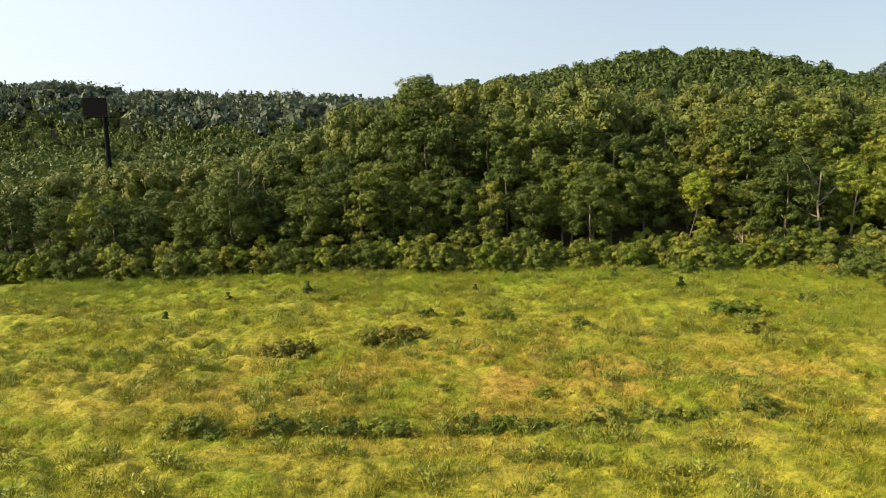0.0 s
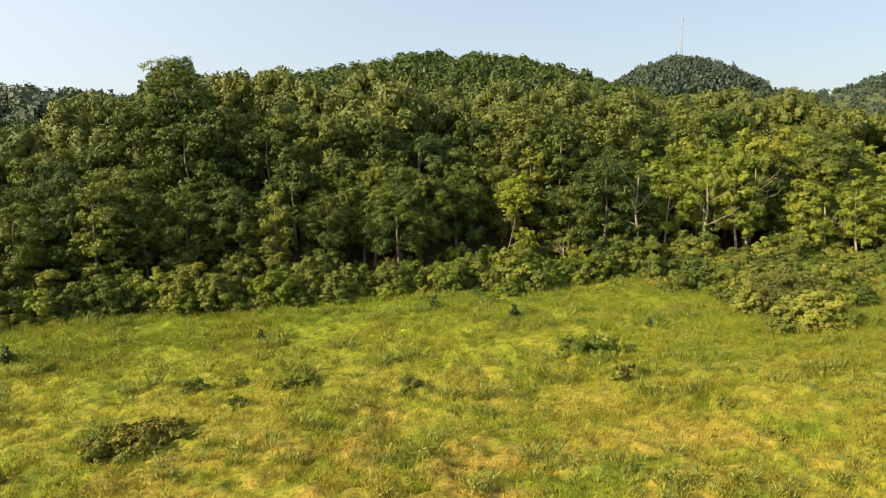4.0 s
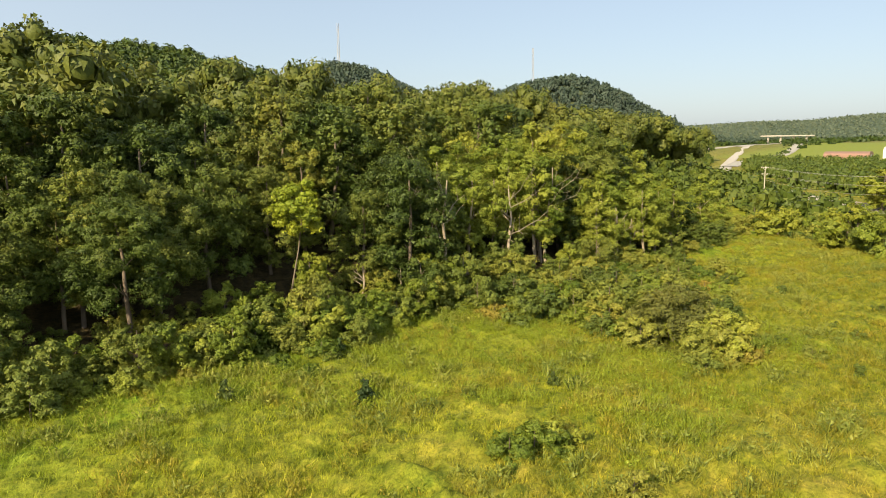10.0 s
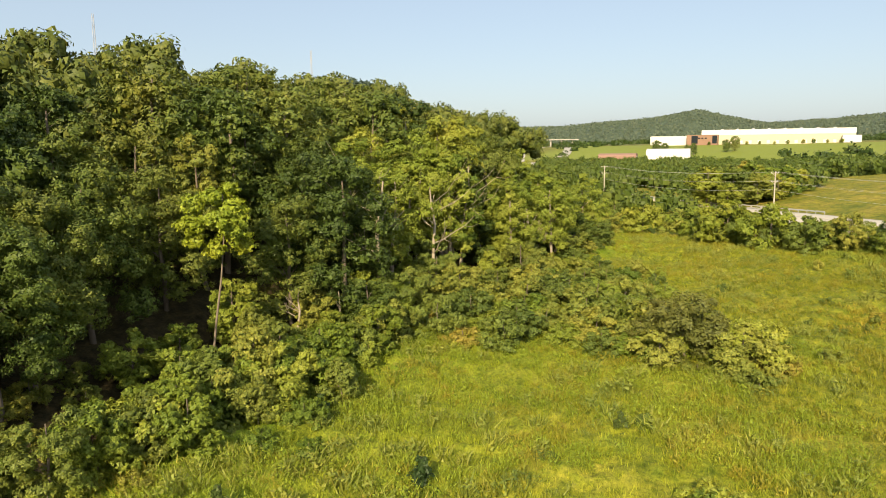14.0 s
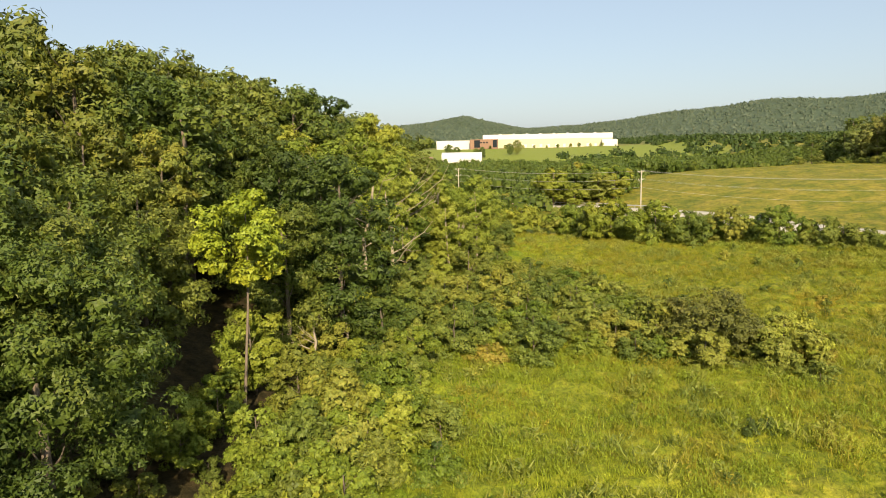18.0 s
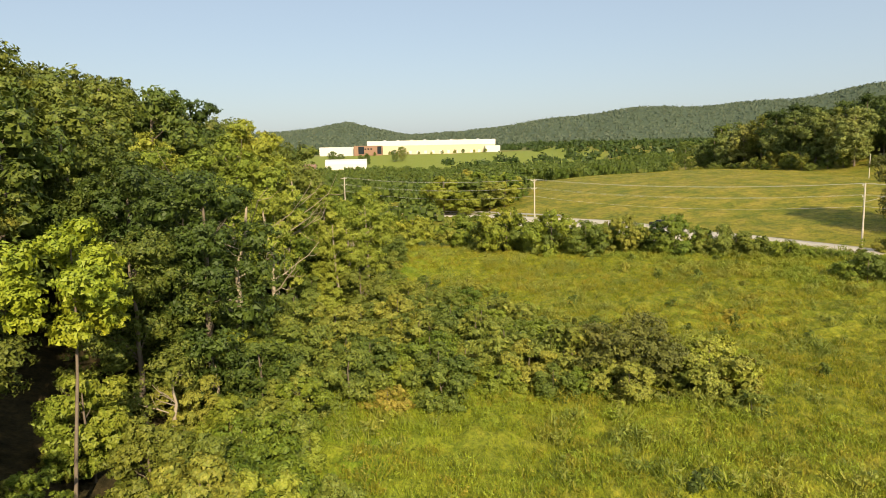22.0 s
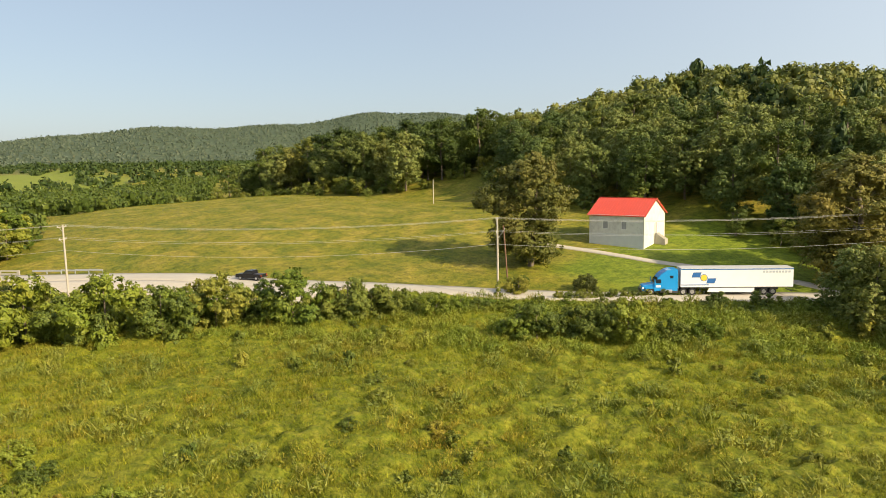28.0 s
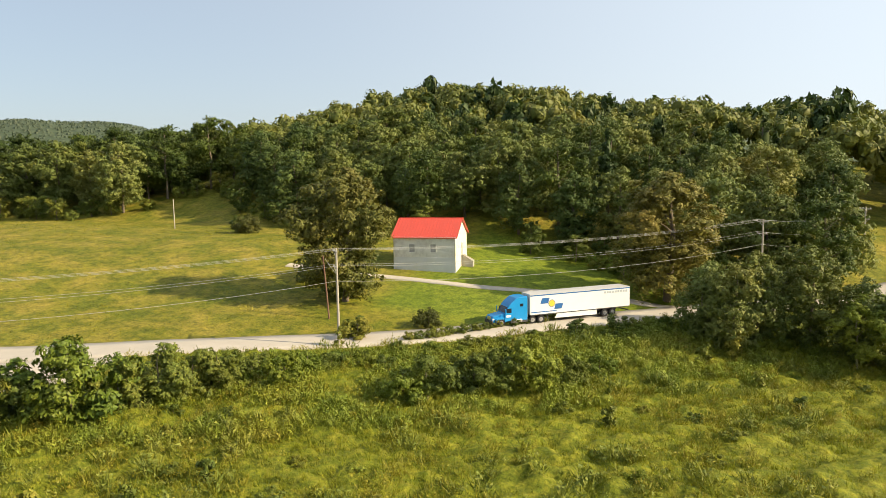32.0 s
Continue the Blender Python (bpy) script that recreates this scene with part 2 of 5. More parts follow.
def grass_material(name, blades=False):
    m, nt, b = nodes_of(name)
    geo = nt.nodes.new("ShaderNodeNewGeometry")
    col, fine = grass_colour(nt, geo.outputs["Position"])
    b.inputs["Roughness"].default_value = 0.75
    b.inputs["Specular IOR Level"].default_value = 0.15
    if blades:
        v = maths(nt, "ADD", maths(nt, "MULTIPLY", geo.outputs["Random Per Island"], 0.5), 1.12)
        cv = nt.nodes.new("ShaderNodeCombineColor")
        for i in range(3):
            nt.links.new(v, cv.inputs[i])
        col = mix(nt, 1.0, col, cv.outputs[0], "MULTIPLY")
        tr = nt.nodes.new("ShaderNodeBsdfTranslucent")
        nt.links.new(col, tr.inputs["Color"])
        ms = nt.nodes.new("ShaderNodeMixShader")
        ms.inputs[0].default_value = 0.35
        nt.links.new(b.outputs[0], ms.inputs[1])
        nt.links.new(tr.outputs[0], ms.inputs[2])
        nt.links.new(ms.outputs[0], nt.nodes["Material Output"].inputs[0])
    else:
        bump(nt, b, noise_node(nt, geo.outputs["Position"], 5.0, 4.0, 0.7), 0.9, 0.15)
    nt.links.new(col, b.inputs["Base Color"])
    return m


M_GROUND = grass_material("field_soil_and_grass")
M_BLADE = grass_material("grass_blades", True)
M_SWARD = grass_material("matted_sward")
M_OAK = leaf_material("oak_leaves", (0.039, 0.064, 0.010), (0.081, 0.117, 0.017), (0.169, 0.190, 0.030))
M_LIME = leaf_material("light_leaves", (0.078, 0.123, 0.012), (0.167, 0.216, 0.022), (0.305, 0.326, 0.043))
M_VINE = leaf_material("vine_leaves", (0.063, 0.096, 0.015), (0.148, 0.184, 0.028), (0.298, 0.288, 0.043))
M_DUSK = leaf_material("dark_leaves", (0.065, 0.103, 0.023), (0.135, 0.176, 0.039), (0.252, 0.267, 0.065))
M_LUSH = leaf_material("lush_weed_leaves", (0.130, 0.184, 0.012), (0.233, 0.282, 0.020), (0.372, 0.370, 0.042))
M_SHADE = leaf_material("shade_tree_leaves", (0.052, 0.072, 0.014), (0.105, 0.120, 0.022), (0.205, 0.190, 0.038))
M_THORN = leaf_material("thorn_leaves", (0.062, 0.074, 0.014), (0.120, 0.128, 0.024), (0.230, 0.215, 0.043))
M_PINE = leaf_material("pine_needles", (0.022, 0.044, 0.010), (0.047, 0.078, 0.016), (0.092, 0.117, 0.023), 0.15)
M_WEED = leaf_material("weed_leaves", (0.099, 0.128, 0.009), (0.187, 0.194, 0.014), (0.323, 0.276, 0.035))
M_RUST = leaf_material("rusty_leaves", (0.100, 0.118, 0.014), (0.190, 0.182, 0.022), (0.310, 0.240, 0.042))
# distance haze is painted into this leaf colour: paler and bluer
M_FAR_HAZE = leaf_material("haze_tinted_far_leaves", (0.051, 0.078, 0.055), (0.088, 0.119, 0.081), (0.146, 0.174, 0.110), 0.2, grain=0.5, mottle=0.45)
M_HILL = leaf_material("hill_leaves", (0.031, 0.055, 0.010), (0.068, 0.101, 0.017), (0.142, 0.164, 0.029), grain=3.0)
M_HILL2 = leaf_material("dark_hill_leaves", (0.050, 0.080, 0.016), (0.103, 0.134, 0.026), (0.196, 0.202, 0.042), grain=3.0)
M_BARK = plain("bark", (0.16, 0.125, 0.09), 0.9, vary=0.5, scale=2.0, relief=0.6)
M_PALE = plain("pale_bark", (0.34, 0.28, 0.20), 0.85, vary=0.4, scale=1.5, relief=0.5)


# ---- mesh helpers ----
def raw_mesh(name, verts, faces, material, smooth=False):
    """A mesh of equal-sided faces from arrays."""
    verts, faces = np.asarray(verts, np.float32), np.asarray(faces, np.int32)
    me = bpy.data.meshes.new(name)
    n, k = faces.shape
    me.vertices.add(len(verts))
    me.vertices.foreach_set("co", verts.ravel())
    me.loops.add(n * k)
    me.loops.foreach_set("vertex_index", faces.ravel())
    me.polygons.add(n)
    me.polygons.foreach_set("loop_start", np.arange(n, dtype=np.int32) * k)
    if smooth:
        me.polygons.foreach_set("use_smooth", np.ones(n, bool))
    me.update(calc_edges=True)
    me.materials.append(material)
    return me


def part(name, bm, material, parent, label=""):
    """One mesh object under a thing or a part."""
    if isinstance(bm, bmesh.types.BMesh):
        me = bpy.data.meshes.new(name)
        bm.to_mesh(me)
        bm.free()
        me.materials.append(material)
    else:
        me = bm
    ob = new(name, me)
    if parent is not None:
        ob.parent = parent
    if label:
        ob["label"] = label
    return ob


def empty(name, place, turn=0.0, scale=1.0):
    ob = new(name)
    ob.matrix_basis = Matrix.LocRotScale(place, Euler((0, 0, turn)), (scale, scale, scale))
    return ob


def stack(pieces):
    """Join (verts, faces) pairs."""
    vs, fs, at = [], [], 0
    for v, f in pieces:
        vs.append(v)
        fs.append(np.asarray(f) + at)
        at += len(v)
    return np.concatenate(vs), np.concatenate(fs)


def quad_ball(n):
    """A unit ball of 6 n n quads."""
    vs, fs = [], []
    g = np.tan(np.linspace(-1, 1, n + 1) * math.pi / 4)
    for ax in range(3):
        for s in (-1, 1):
            base = sum(len(v) for v in vs)
            a, b = np.meshgrid(g, g, indexing="ij")
            p = np.zeros((n + 1, n + 1, 3))
            p[..., ax], p[..., (ax + 1) % 3], p[..., (ax + 2) % 3] = s, a * s, b
            vs.append((p / np.linalg.norm(p, axis=-1, keepdims=True)).reshape(-1, 3))
            for i in range(n):
                for j in range(n):
                    q = base + i * (n + 1) + j
                    fs.append((q, q + n + 1, q + n + 2, q + 1))
    return np.concatenate(vs), np.array(fs)


BALL1, BALL2, BALL3 = quad_ball(1), quad_ball(2), quad_ball(3)


def unit(a):
    return a / np.maximum(np.linalg.norm(a, axis=-1, keepdims=True), 1e-6)


def near_road(x, y):
    """How far a place lies on the field's side of the road, along y."""
    return y - np.interp(x, ROAD[:, 0], ROAD[:, 1])


def leaves_at(rng, centre, normal, size, stretch=1.5, three=False):
    """Leaf sprays: a folded rhombus (or a triangle) each, facing normal."""
    n = len(centre)
    normal = unit(normal)
    side = unit(np.cross(normal, rng.normal(size=(n, 3))))
    along = np.cross(normal, side)
    s = (size * rng.uniform(0.5, 1.4, n))[:, None]
    tip, tail = centre + along * s * stretch * 0.5, centre - along * s * stretch * 0.5
    fold = normal * s * rng.uniform(-0.25, 0.25, (n, 1))
    if three:
        v = np.stack([tip, tail + side * s * 0.5 + fold, tail - side * s * 0.5 + fold], 1).reshape(-1, 3)
        return v, np.arange(3 * n).reshape(n, 3)
    v = np.stack([tip, centre + side * s * 0.5 + fold, tail, centre - side * s * 0.5 + fold], 1).reshape(-1, 3)
    return v, np.arange(4 * n).reshape(n, 4)


def thirds(ball):
    """A ball's quads as triangles."""
    v, f = ball
    return v, np.concatenate([f[:, [0, 1, 2]], f[:, [0, 2, 3]]])


TRI2, TRI3 = thirds(BALL2), thirds(BALL3)


def clump(rng, centre, radius, count, size, squash=0.8, core=True, out=None):
    """A rounded tuft of leaf sprays round a dark core."""
    d = unit(rng.normal(size=(count, 3)) + (0 if out is None else 0.55 * out) + np.array((0, 0, 0.25)))
    stretch = np.array((1, 1, squash))
    p = centre + d * stretch * radius * (1.18 * rng.uniform(0.12, 1.0, (count, 1)) ** 0.42)
    bits = [leaves_at(rng, p, d + np.array((0, 0, 0.3)) + rng.normal(size=(count, 3)) * 0.4, size * 0.9, 2.0, True)]
    if core:
        v, f = TRI2
        w = v * stretch * radius * 0.46 * rng.uniform(0.8, 1.15, (len(v), 1))
        bits.append((w + centre, f))
    return bits


def lobe(rng, centre, radius, count, size, out):
    """One billow of a crown: tufts of leaves over a rounded dome, dark inside."""
    squash = np.array((1, 1, 0.74))
    tufts = 19
    d = unit(rng.normal(size=(tufts, 3)) + 0.55 * out + np.array((0, 0, 0.5)))
    tc = centre + d * squash * radius * rng.uniform(0.70, 1.10, (tufts, 1))
    k = rng.integers(0, tufts, count)
    e = unit(rng.normal(size=(count, 3)) + 0.5 * d[k])
    p = tc[k] + e * radius * rng.uniform(0.18, 0.44, tufts)[k][:, None] * rng.uniform(0.35, 1.0, (count, 1)) * np.array((1, 1, 0.7))
    bits = [leaves_at(rng, p, 0.8 * d[k] + 0.7 * e + np.array((0, 0, 0.3)) + rng.normal(size=(count, 3)) * 0.5, size, 1.7, True)]
    n = count // 6
    e = unit(rng.normal(size=(n, 3)))
    q = centre + e * squash * radius * rng.uniform(0.25, 0.72, (n, 1)) - np.array((0, 0, 0.08 * radius))
    bits.append(leaves_at(rng, q, e + rng.normal(size=(n, 3)) * 0.4, size * 1.7, 1.6, True))
    v, f = TRI2
    bits.append((v * squash * radius * 0.34 * rng.uniform(0.7, 1.15, (len(v), 1)) + centre - np.array((0, 0, 0.14 * radius)), f))
    return bits


def crown_mesh(name, material, seed, low, high, radius, clumps, per, size, shape="round", core=0.55, spread=(0.30, 0.50)):
    """A crown from low to high metres: billows on an uneven body, gaps between."""
    rng = np.random.default_rng(seed)
    mid, half = (low + high) / 2, (high - low) / 2
    bits = []
    if shape == "cone":
        for i in range(clumps):
            zz = rng.uniform(0, 1) ** 1.35
            ang = rng.uniform(0, 2 * math.pi)
            rr = radius * (1 - zz) * rng.uniform(0.6, 1.0)
            c = np.array((rr * math.cos(ang), rr * math.sin(ang), low + zz * (high - low)))
            bits += clump(rng, c, radius * (0.34 * (1 - zz) + 0.10), per, size, 0.75, True, np.array((math.cos(ang), math.sin(ang), 0.3)))
    else:
        n = max(7, int(clumps / 2.2))
        wave = rng.normal(size=(5, 3))
        turn = rng.uniform(0, 6.28)
        for i in range(n):
            z = np.clip(-0.95 + 1.9 * (i + 0.5) / n + rng.uniform(-0.12, 0.12), -1, 0.97)
            ang = turn + i * 2.4 + rng.uniform(-0.5, 0.5)
            d = np.array((math.cos(ang), math.sin(ang), z))
            if shape == "tall":
                girth = 0.8 * (1 - abs(z) ** 3 * 0.6)
            else:
                girth = math.sqrt(1 - z * z) if z > 0 else 1 - 0.25 * z * z
            wob = 1 + 0.30 * np.sin(wave @ d * 2.0).mean() * 2
            r = radius * wob * girth * rng.uniform(0.45, 0.85)
            rl = radius * rng.uniform(*spread) * (0.85 if z > 0.6 else 1.0)
            c = np.array((r * d[0], r * d[1], mid + z * max(half - 0.62 * rl, 0.1)))
            bits += lobe(rng, c, rl, clumps * per // n, size, np.array((d[0] * (1 - 0.5 * abs(z)), d[1] * (1 - 0.5 * abs(z)), 0.4 * z)))
    if core:
        v, f = TRI3
        k = 0.5 if shape == "cone" else 1.0
        bits.append((v * (radius * core * k, radius * core * k, half * 0.72) * rng.uniform(0.8, 1.15, (len(v), 1)) + np.array((0, 0, mid)), f))
    return raw_mesh(name, *stack(bits), material)


def tube(path, radii, sides=7):
    """A tapered round limb along a path."""
    path = np.asarray(path, float)
    t = np.gradient(path, axis=0)
    t = unit(t)
    ref = np.array((0.3, 1.0, 0.1))
    a = unit(np.cross(t, ref))
    b = np.cross(t, a)
    ang = np.linspace(0, 2 * math.pi, sides, endpoint=False)
    ring = a[:, None] * np.cos(ang)[None, :, None] + b[:, None] * np.sin(ang)[None, :, None]
    v = (path[:, None] + ring * np.asarray(radii)[:, None, None]).reshape(-1, 3)
    f = [(i * sides + j, i * sides + (j + 1) % sides, (i + 1) * sides + (j + 1) % sides, (i + 1) * sides + j)
         for i in range(len(path) - 1) for j in range(sides)]
    return v, np.array(f)


def trunk_mesh(name, material, seed, height, radius, limbs=5, bare=False, lean=0.04):
    rng = np.random.default_rng(seed)
    n = 7
    z = np.linspace(-0.6, height, n)
    sway = np.cumsum(rng.normal(size=(n, 2)) * height * lean * 0.35, 0)
    sway -= sway[0]
    path = np.column_stack([sway, z])
    rad = radius * np.linspace(1.25, 0.35, n)
    bits = [tube(path, rad)]
    for i in range(limbs):
        k = rng.uniform(0.35, 0.92)
        o = np.array([np.interp(k * height, z, path[:, j]) for j in range(3)])
        ang, reach = rng.uniform(0, 2 * math.pi), height * (rng.uniform(0.23, 0.44) if bare else rng.uniform(0.09, 0.19))
        d = np.array((math.cos(ang), math.sin(ang), rng.uniform(0.3, 1.0)))
        q = [o + d * reach * s + np.array((0, 0, 0.25 * reach * s * s)) + rng.normal(size=3) * reach * 0.05 * s for s in np.linspace(0, 1, 5)]
        r0 = radius * (1 - k * 0.75) * 0.6
        bits.append(tube(q, r0 * np.linspace(1, 0.25, 5), 5))
        if bare:
            for _ in range(3):
                s = rng.integers(1, 4)
                e = unit(d + rng.normal(size=3) * 0.7) * reach * rng.uniform(0.3, 0.6)
                bits.append(tube([q[s], q[s] + e * 0.5, q[s] + e + np.array((0, 0, 0.1 * reach))], r0 * np.array((0.45, 0.3, 0.1)), 4))
    return raw_mesh(name, *stack(bits), material, True)


# ---- the lie of the land ----
def smooth(a, b, v):
    t = np.clip((v - a) / (b - a), 0, 1)
    return t * t * (3 - 2 * t)


def lattice_noise(x, y, size, seed):
    """Smooth uneven values from 0 to 1, with hills about size apart."""
    r = np.random.default_rng(seed).random((256, 256))
    u, v = np.asarray(x) / size, np.asarray(y) / size
    i, j = np.floor(u).astype(int), np.floor(v).astype(int)
    a, b = u - i, v - j
    a, b = a * a * (3 - 2 * a), b * b * (3 - 2 * b)
    i0, i1, j0, j1 = i % 256, (i + 1) % 256, j % 256, (j + 1) % 256
    return (r[i0, j0] * (1 - a) + r[i1, j0] * a) * (1 - b) + (r[i0, j1] * (1 - a) + r[i1, j1] * a) * b


def knoll(x, y, cx, cy, rx, ry, h, turn=0.0):
    c, s = math.cos(turn), math.sin(turn)
    u, v = (x - cx) * c + (y - cy) * s, -(x - cx) * s + (y - cy) * c
    return h * np.exp(-(u / rx) ** 2 - (v / ry) ** 2)


ROAD = np.array([(40, -48), (72, -11), (97, 14), (106, 24), (115, 33.2), (122, 40.4), (131, 48.4), (137, 53.4), (150, 62.5), (163, 71), (180, 80.5), (193, 89), (206, 100), (217, 110.5), (229, 121.5), (242, 133.5), (310, 183), (400, 238), (509, 282), (640, 330), (900, 420)], float)


def along_road(x, y):
    """Distance to the road's middle, and how far along it."""
    best, where, run = np.full(np.shape(x), 1e9), np.zeros(np.shape(x)), 0.0
    for p, q in zip(ROAD[:-1], ROAD[1:]):
        e = q - p
        ln = math.hypot(*e)
        t = np.clip(((x - p[0]) * e[0] + (y - p[1]) * e[1]) / ln ** 2, 0, 1)
        d = np.hypot(x - p[0] - t * e[0], y - p[1] - t * e[1])
        where = np.where(d < best, run + t * ln, where)
        best = np.minimum(best, d)
        run += ln
    return best, where


# skyline of the far hills: bearing clockwise from ahead, height
RING = np.array([(-180, 60), (0, 60), (60, 55), (68, 62), (73, 76), (79, 94), (83, 104), (85, 80), (88, 55), (93, 62), (98, 92), (105, 118), (112, 128), (119, 155), (123, 172), (128, 165), (135, 130), (180, 70)], float)


def bare_land(x, y):
    x, y = np.asarray(x, float), np.asarray(y, float)
    h = -1.3 + 1.6 * smooth(75, 135, x) * smooth(140, 60, y) + 0.35 * np.sin(x * 0.11 + 1) * np.sin(y * 0.09)
    h = h + 0.9 * smooth(40, 10, y) + 0.6 * smooth(118, 135, y)
    # wooded slope ahead and the hill behind it
    east = smooth(330, 130, x)
    h = h + (18.5 - 2.5 * smooth(25, 80, x)) * smooth(138, 200, y) * smooth(-70, 0, x) * east + 5 * smooth(200, 330, y) * smooth(600, 300, x)
    h = h + knoll(x, y, 232, 585, 190, 180, 54) + knoll(x, y, 60, 470, 150, 120, 9)
    # the open field lies lower than the road
    off, _ = along_road(x, y)
    field = smooth(8, 34, off) * (y > np.interp(x, ROAD[:, 0], ROAD[:, 1])) * smooth(158, 134, y) * smooth(8, 34, y) * smooth(260, 180, x)
    h = h - 1.9 * field
    h = h + knoll(x, y, -480, 800, 160, 150, 58) + knoll(x, y, -250, 850, 240, 160, 40) + knoll(x, y, 0, 900, 320, 200, 34)
    h = h + knoll(x, y, 705, 1005, 120, 150, 66) + knoll(x, y, 880, 1000, 460, 260, 76) + knoll(x, y, 1200, 865, 185, 165, 92)
    # meadow and wooded hill beyond the road
    side = smooth(-4, 75, (x - 115) * 0.74 - (y - 33) * 0.67)
    h = h + 6.8 * side * smooth(160, 20, y) * smooth(420, 300, x) + knoll(x, y, 250, 25, 80, 50, 1.6)
    h = h + 24 * smooth(-8, -150, y) * smooth(345, 200, x) * np.maximum(smooth(40, 220, x), 0.52 * smooth(-170, 20, x)) + 5 * smooth(-8, -40, y) * smooth(20, 90, x)
    # plain to the east, rising gently
    h = h + 14 * smooth(480, 950, x) * smooth(700, 300, y)
    r = np.hypot(x - 60, y - 100)
    brg = np.degrees(np.arctan2(x - 60, y - 100))
    wav = 1 + 0.05 * np.sin(brg * 0.31) + 0.03 * np.sin(brg * 0.83 + 1)
    h = h + np.interp(brg, RING[:, 0], RING[:, 1]) * wav * (smooth(1500, 2700, r) - 0.9 * smooth(3000, 4300, r))
    return h


def land(x, y):
    """Ground height, levelled under the road."""
    x, y = np.asarray(x, float), np.asarray(y, float)
    h = bare_land(x, y)
    d, s = along_road(x, y)
    k = smooth(9.0, 4.5, d)
    runs = np.concatenate([[0], np.cumsum(np.hypot(*np.diff(ROAD, axis=0).T))])
    level = np.interp(s, runs, bare_land(ROAD[:, 0], ROAD[:, 1])) + 0.15
    return h * (1 - k) + level * k


def ground_at(x, y):
    return float(land(np.array([x]), np.array([y]))[0])


def graded(centre, near, far, n):
    u = np.linspace(-1, 1, n)
    k = math.asinh(far / near)
    return centre + near * np.sinh(u * k)


gx, gy = graded(70, 55, 4600, 341), graded(85, 55, 4600, 341)
GX, GY = np.meshgrid(gx, gy, indexing="ij")
GZ = land(GX, GY)
n1, n2 = GX.shape
idx = np.arange(n1 * n2).reshape(n1, n2)
faces = np.stack([idx[:-1, :-1], idx[1:, :-1], idx[1:, 1:], idx[:-1, 1:]], -1).reshape(-1, 4)
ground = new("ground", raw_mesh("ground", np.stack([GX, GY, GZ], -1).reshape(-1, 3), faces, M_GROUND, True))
tagged(ground, "overgrown grassy field with rolling wooded hills", "ground", kind="structure")


# ---- road ----
M_ROAD = plain("worn_road", (0.46, 0.41, 0.34), 0.9, vary=0.25, scale=0.5, relief=0.3, world_space=True)
M_EDGE = plain("gravel_shoulder", (0.50, 0.44, 0.36), 0.95, vary=0.35, scale=2.0, relief=0.5, world_space=True)


def resample(line, step):
    seg = np.hypot(*np.diff(line, axis=0).T)
    run = np.concatenate([[0], np.cumsum(seg)])
    s = np.arange(0, run[-1], step)
    p = np.column_stack([np.interp(s, run, line[:, i]) for i in range(2)])
    k = np.ones(7) / 7
    q = p.copy()
    for i in range(2):
        q[3:-3, i] = np.convolve(p[:, i], k, "valid")
    return q


def ribbon(name, line, left, right, lift, material, step=2.0, thick=0.12, across=4):
    p = resample(np.asarray(line, float), step)
    t = unit(np.gradient(p, axis=0))
    nrm = np.column_stack([-t[:, 1], t[:, 0]])
    cols = []
    for k in range(across + 1):
        w = left + (right - left) * k / across
        w = w if not hasattr(w, "__len__") else np.asarray(w)
        q = p + nrm * np.reshape(w, (-1, 1))
        cols.append(np.column_stack([q, land(q[:, 0], q[:, 1]) + lift]))
    for side in (0, -1):
        q = cols[side].copy()
        q[:, 2] -= thick
        cols = [q] + cols if side == 0 else cols + [q]
    v = np.stack(cols, 1)
    a, b = v.shape[:2]
    ids = np.arange(a * b).reshape(a, b)
    f = np.stack([ids[:-1, :-1], ids[1:, :-1], ids[1:, 1:], ids[:-1, 1:]], -1).reshape(-1, 4)
    return raw_mesh(name, v.reshape(-1, 3), f[:, ::-1], material, False)


road = new("road", ribbon("road", ROAD, -3.8, 3.8, 0.10, M_ROAD))
tagged(road, "pale worn two-lane country road, cracked at edges", "road", kind="structure")


# ---- trees: kinds built once ----
def tree_kind(name, label, crown_material, seed, height, radius, low, clumps, per, size, shape="round", limbs=5, bark=M_BARK, thick=0.28, category="tree", **more):
    top = empty(name, (0, 0, -500))
    part("trunk", trunk_mesh("trunk", bark, seed, height * 0.86, thick, limbs), bark, top)
    part("crown", crown_mesh("crown", crown_material, seed + 50, low, height, radius, clumps, per, size, shape, **more), crown_material, top)
    return tagged(top, label, category)


def put(kind, x, y, size=1.0, turn=None, group="", sink=0.15, wide=1.0):
    z = ground_at(x, y) - sink
    turn = random.uniform(0, 6.28) if turn is None else turn
    ob = copy_thing(kind, Matrix.LocRotScale((x, y, z), Euler((0, 0, turn)), (size * wide, size * wide, size)))
    return tagged(ob, group=group)


OAK = [tree_kind("oak_tree", "tall green broadleaf tree in dense woods", M_OAK, 10 + i, 19, 5.5, 1.2, 60, 330, 0.178, core=0.0) for i in range(3)]
OAKNEAR = [tree_kind("oak_tree", "tall green broadleaf tree at the wood's edge", M_OAK, 14 + i, 19, 5.5, 3.8, 56, 540, 0.140, core=0.0) for i in range(2)]
TALL = [tree_kind("poplar_tree", "tall slender broadleaf tree with ragged crown", M_VINE, 20 + i, 21, 4.0, 2.0, 56, 310, 0.172, "tall", core=0.0) for i in range(2)]
LIME = [tree_kind("sycamore_tree", "sunlit yellow-green tree with pale limbs", M_LIME, 30 + i, 19, 4.8, 3.0, 48, 350, 0.168, bark=M_PALE, limbs=9, core=0.0) for i in range(2)]
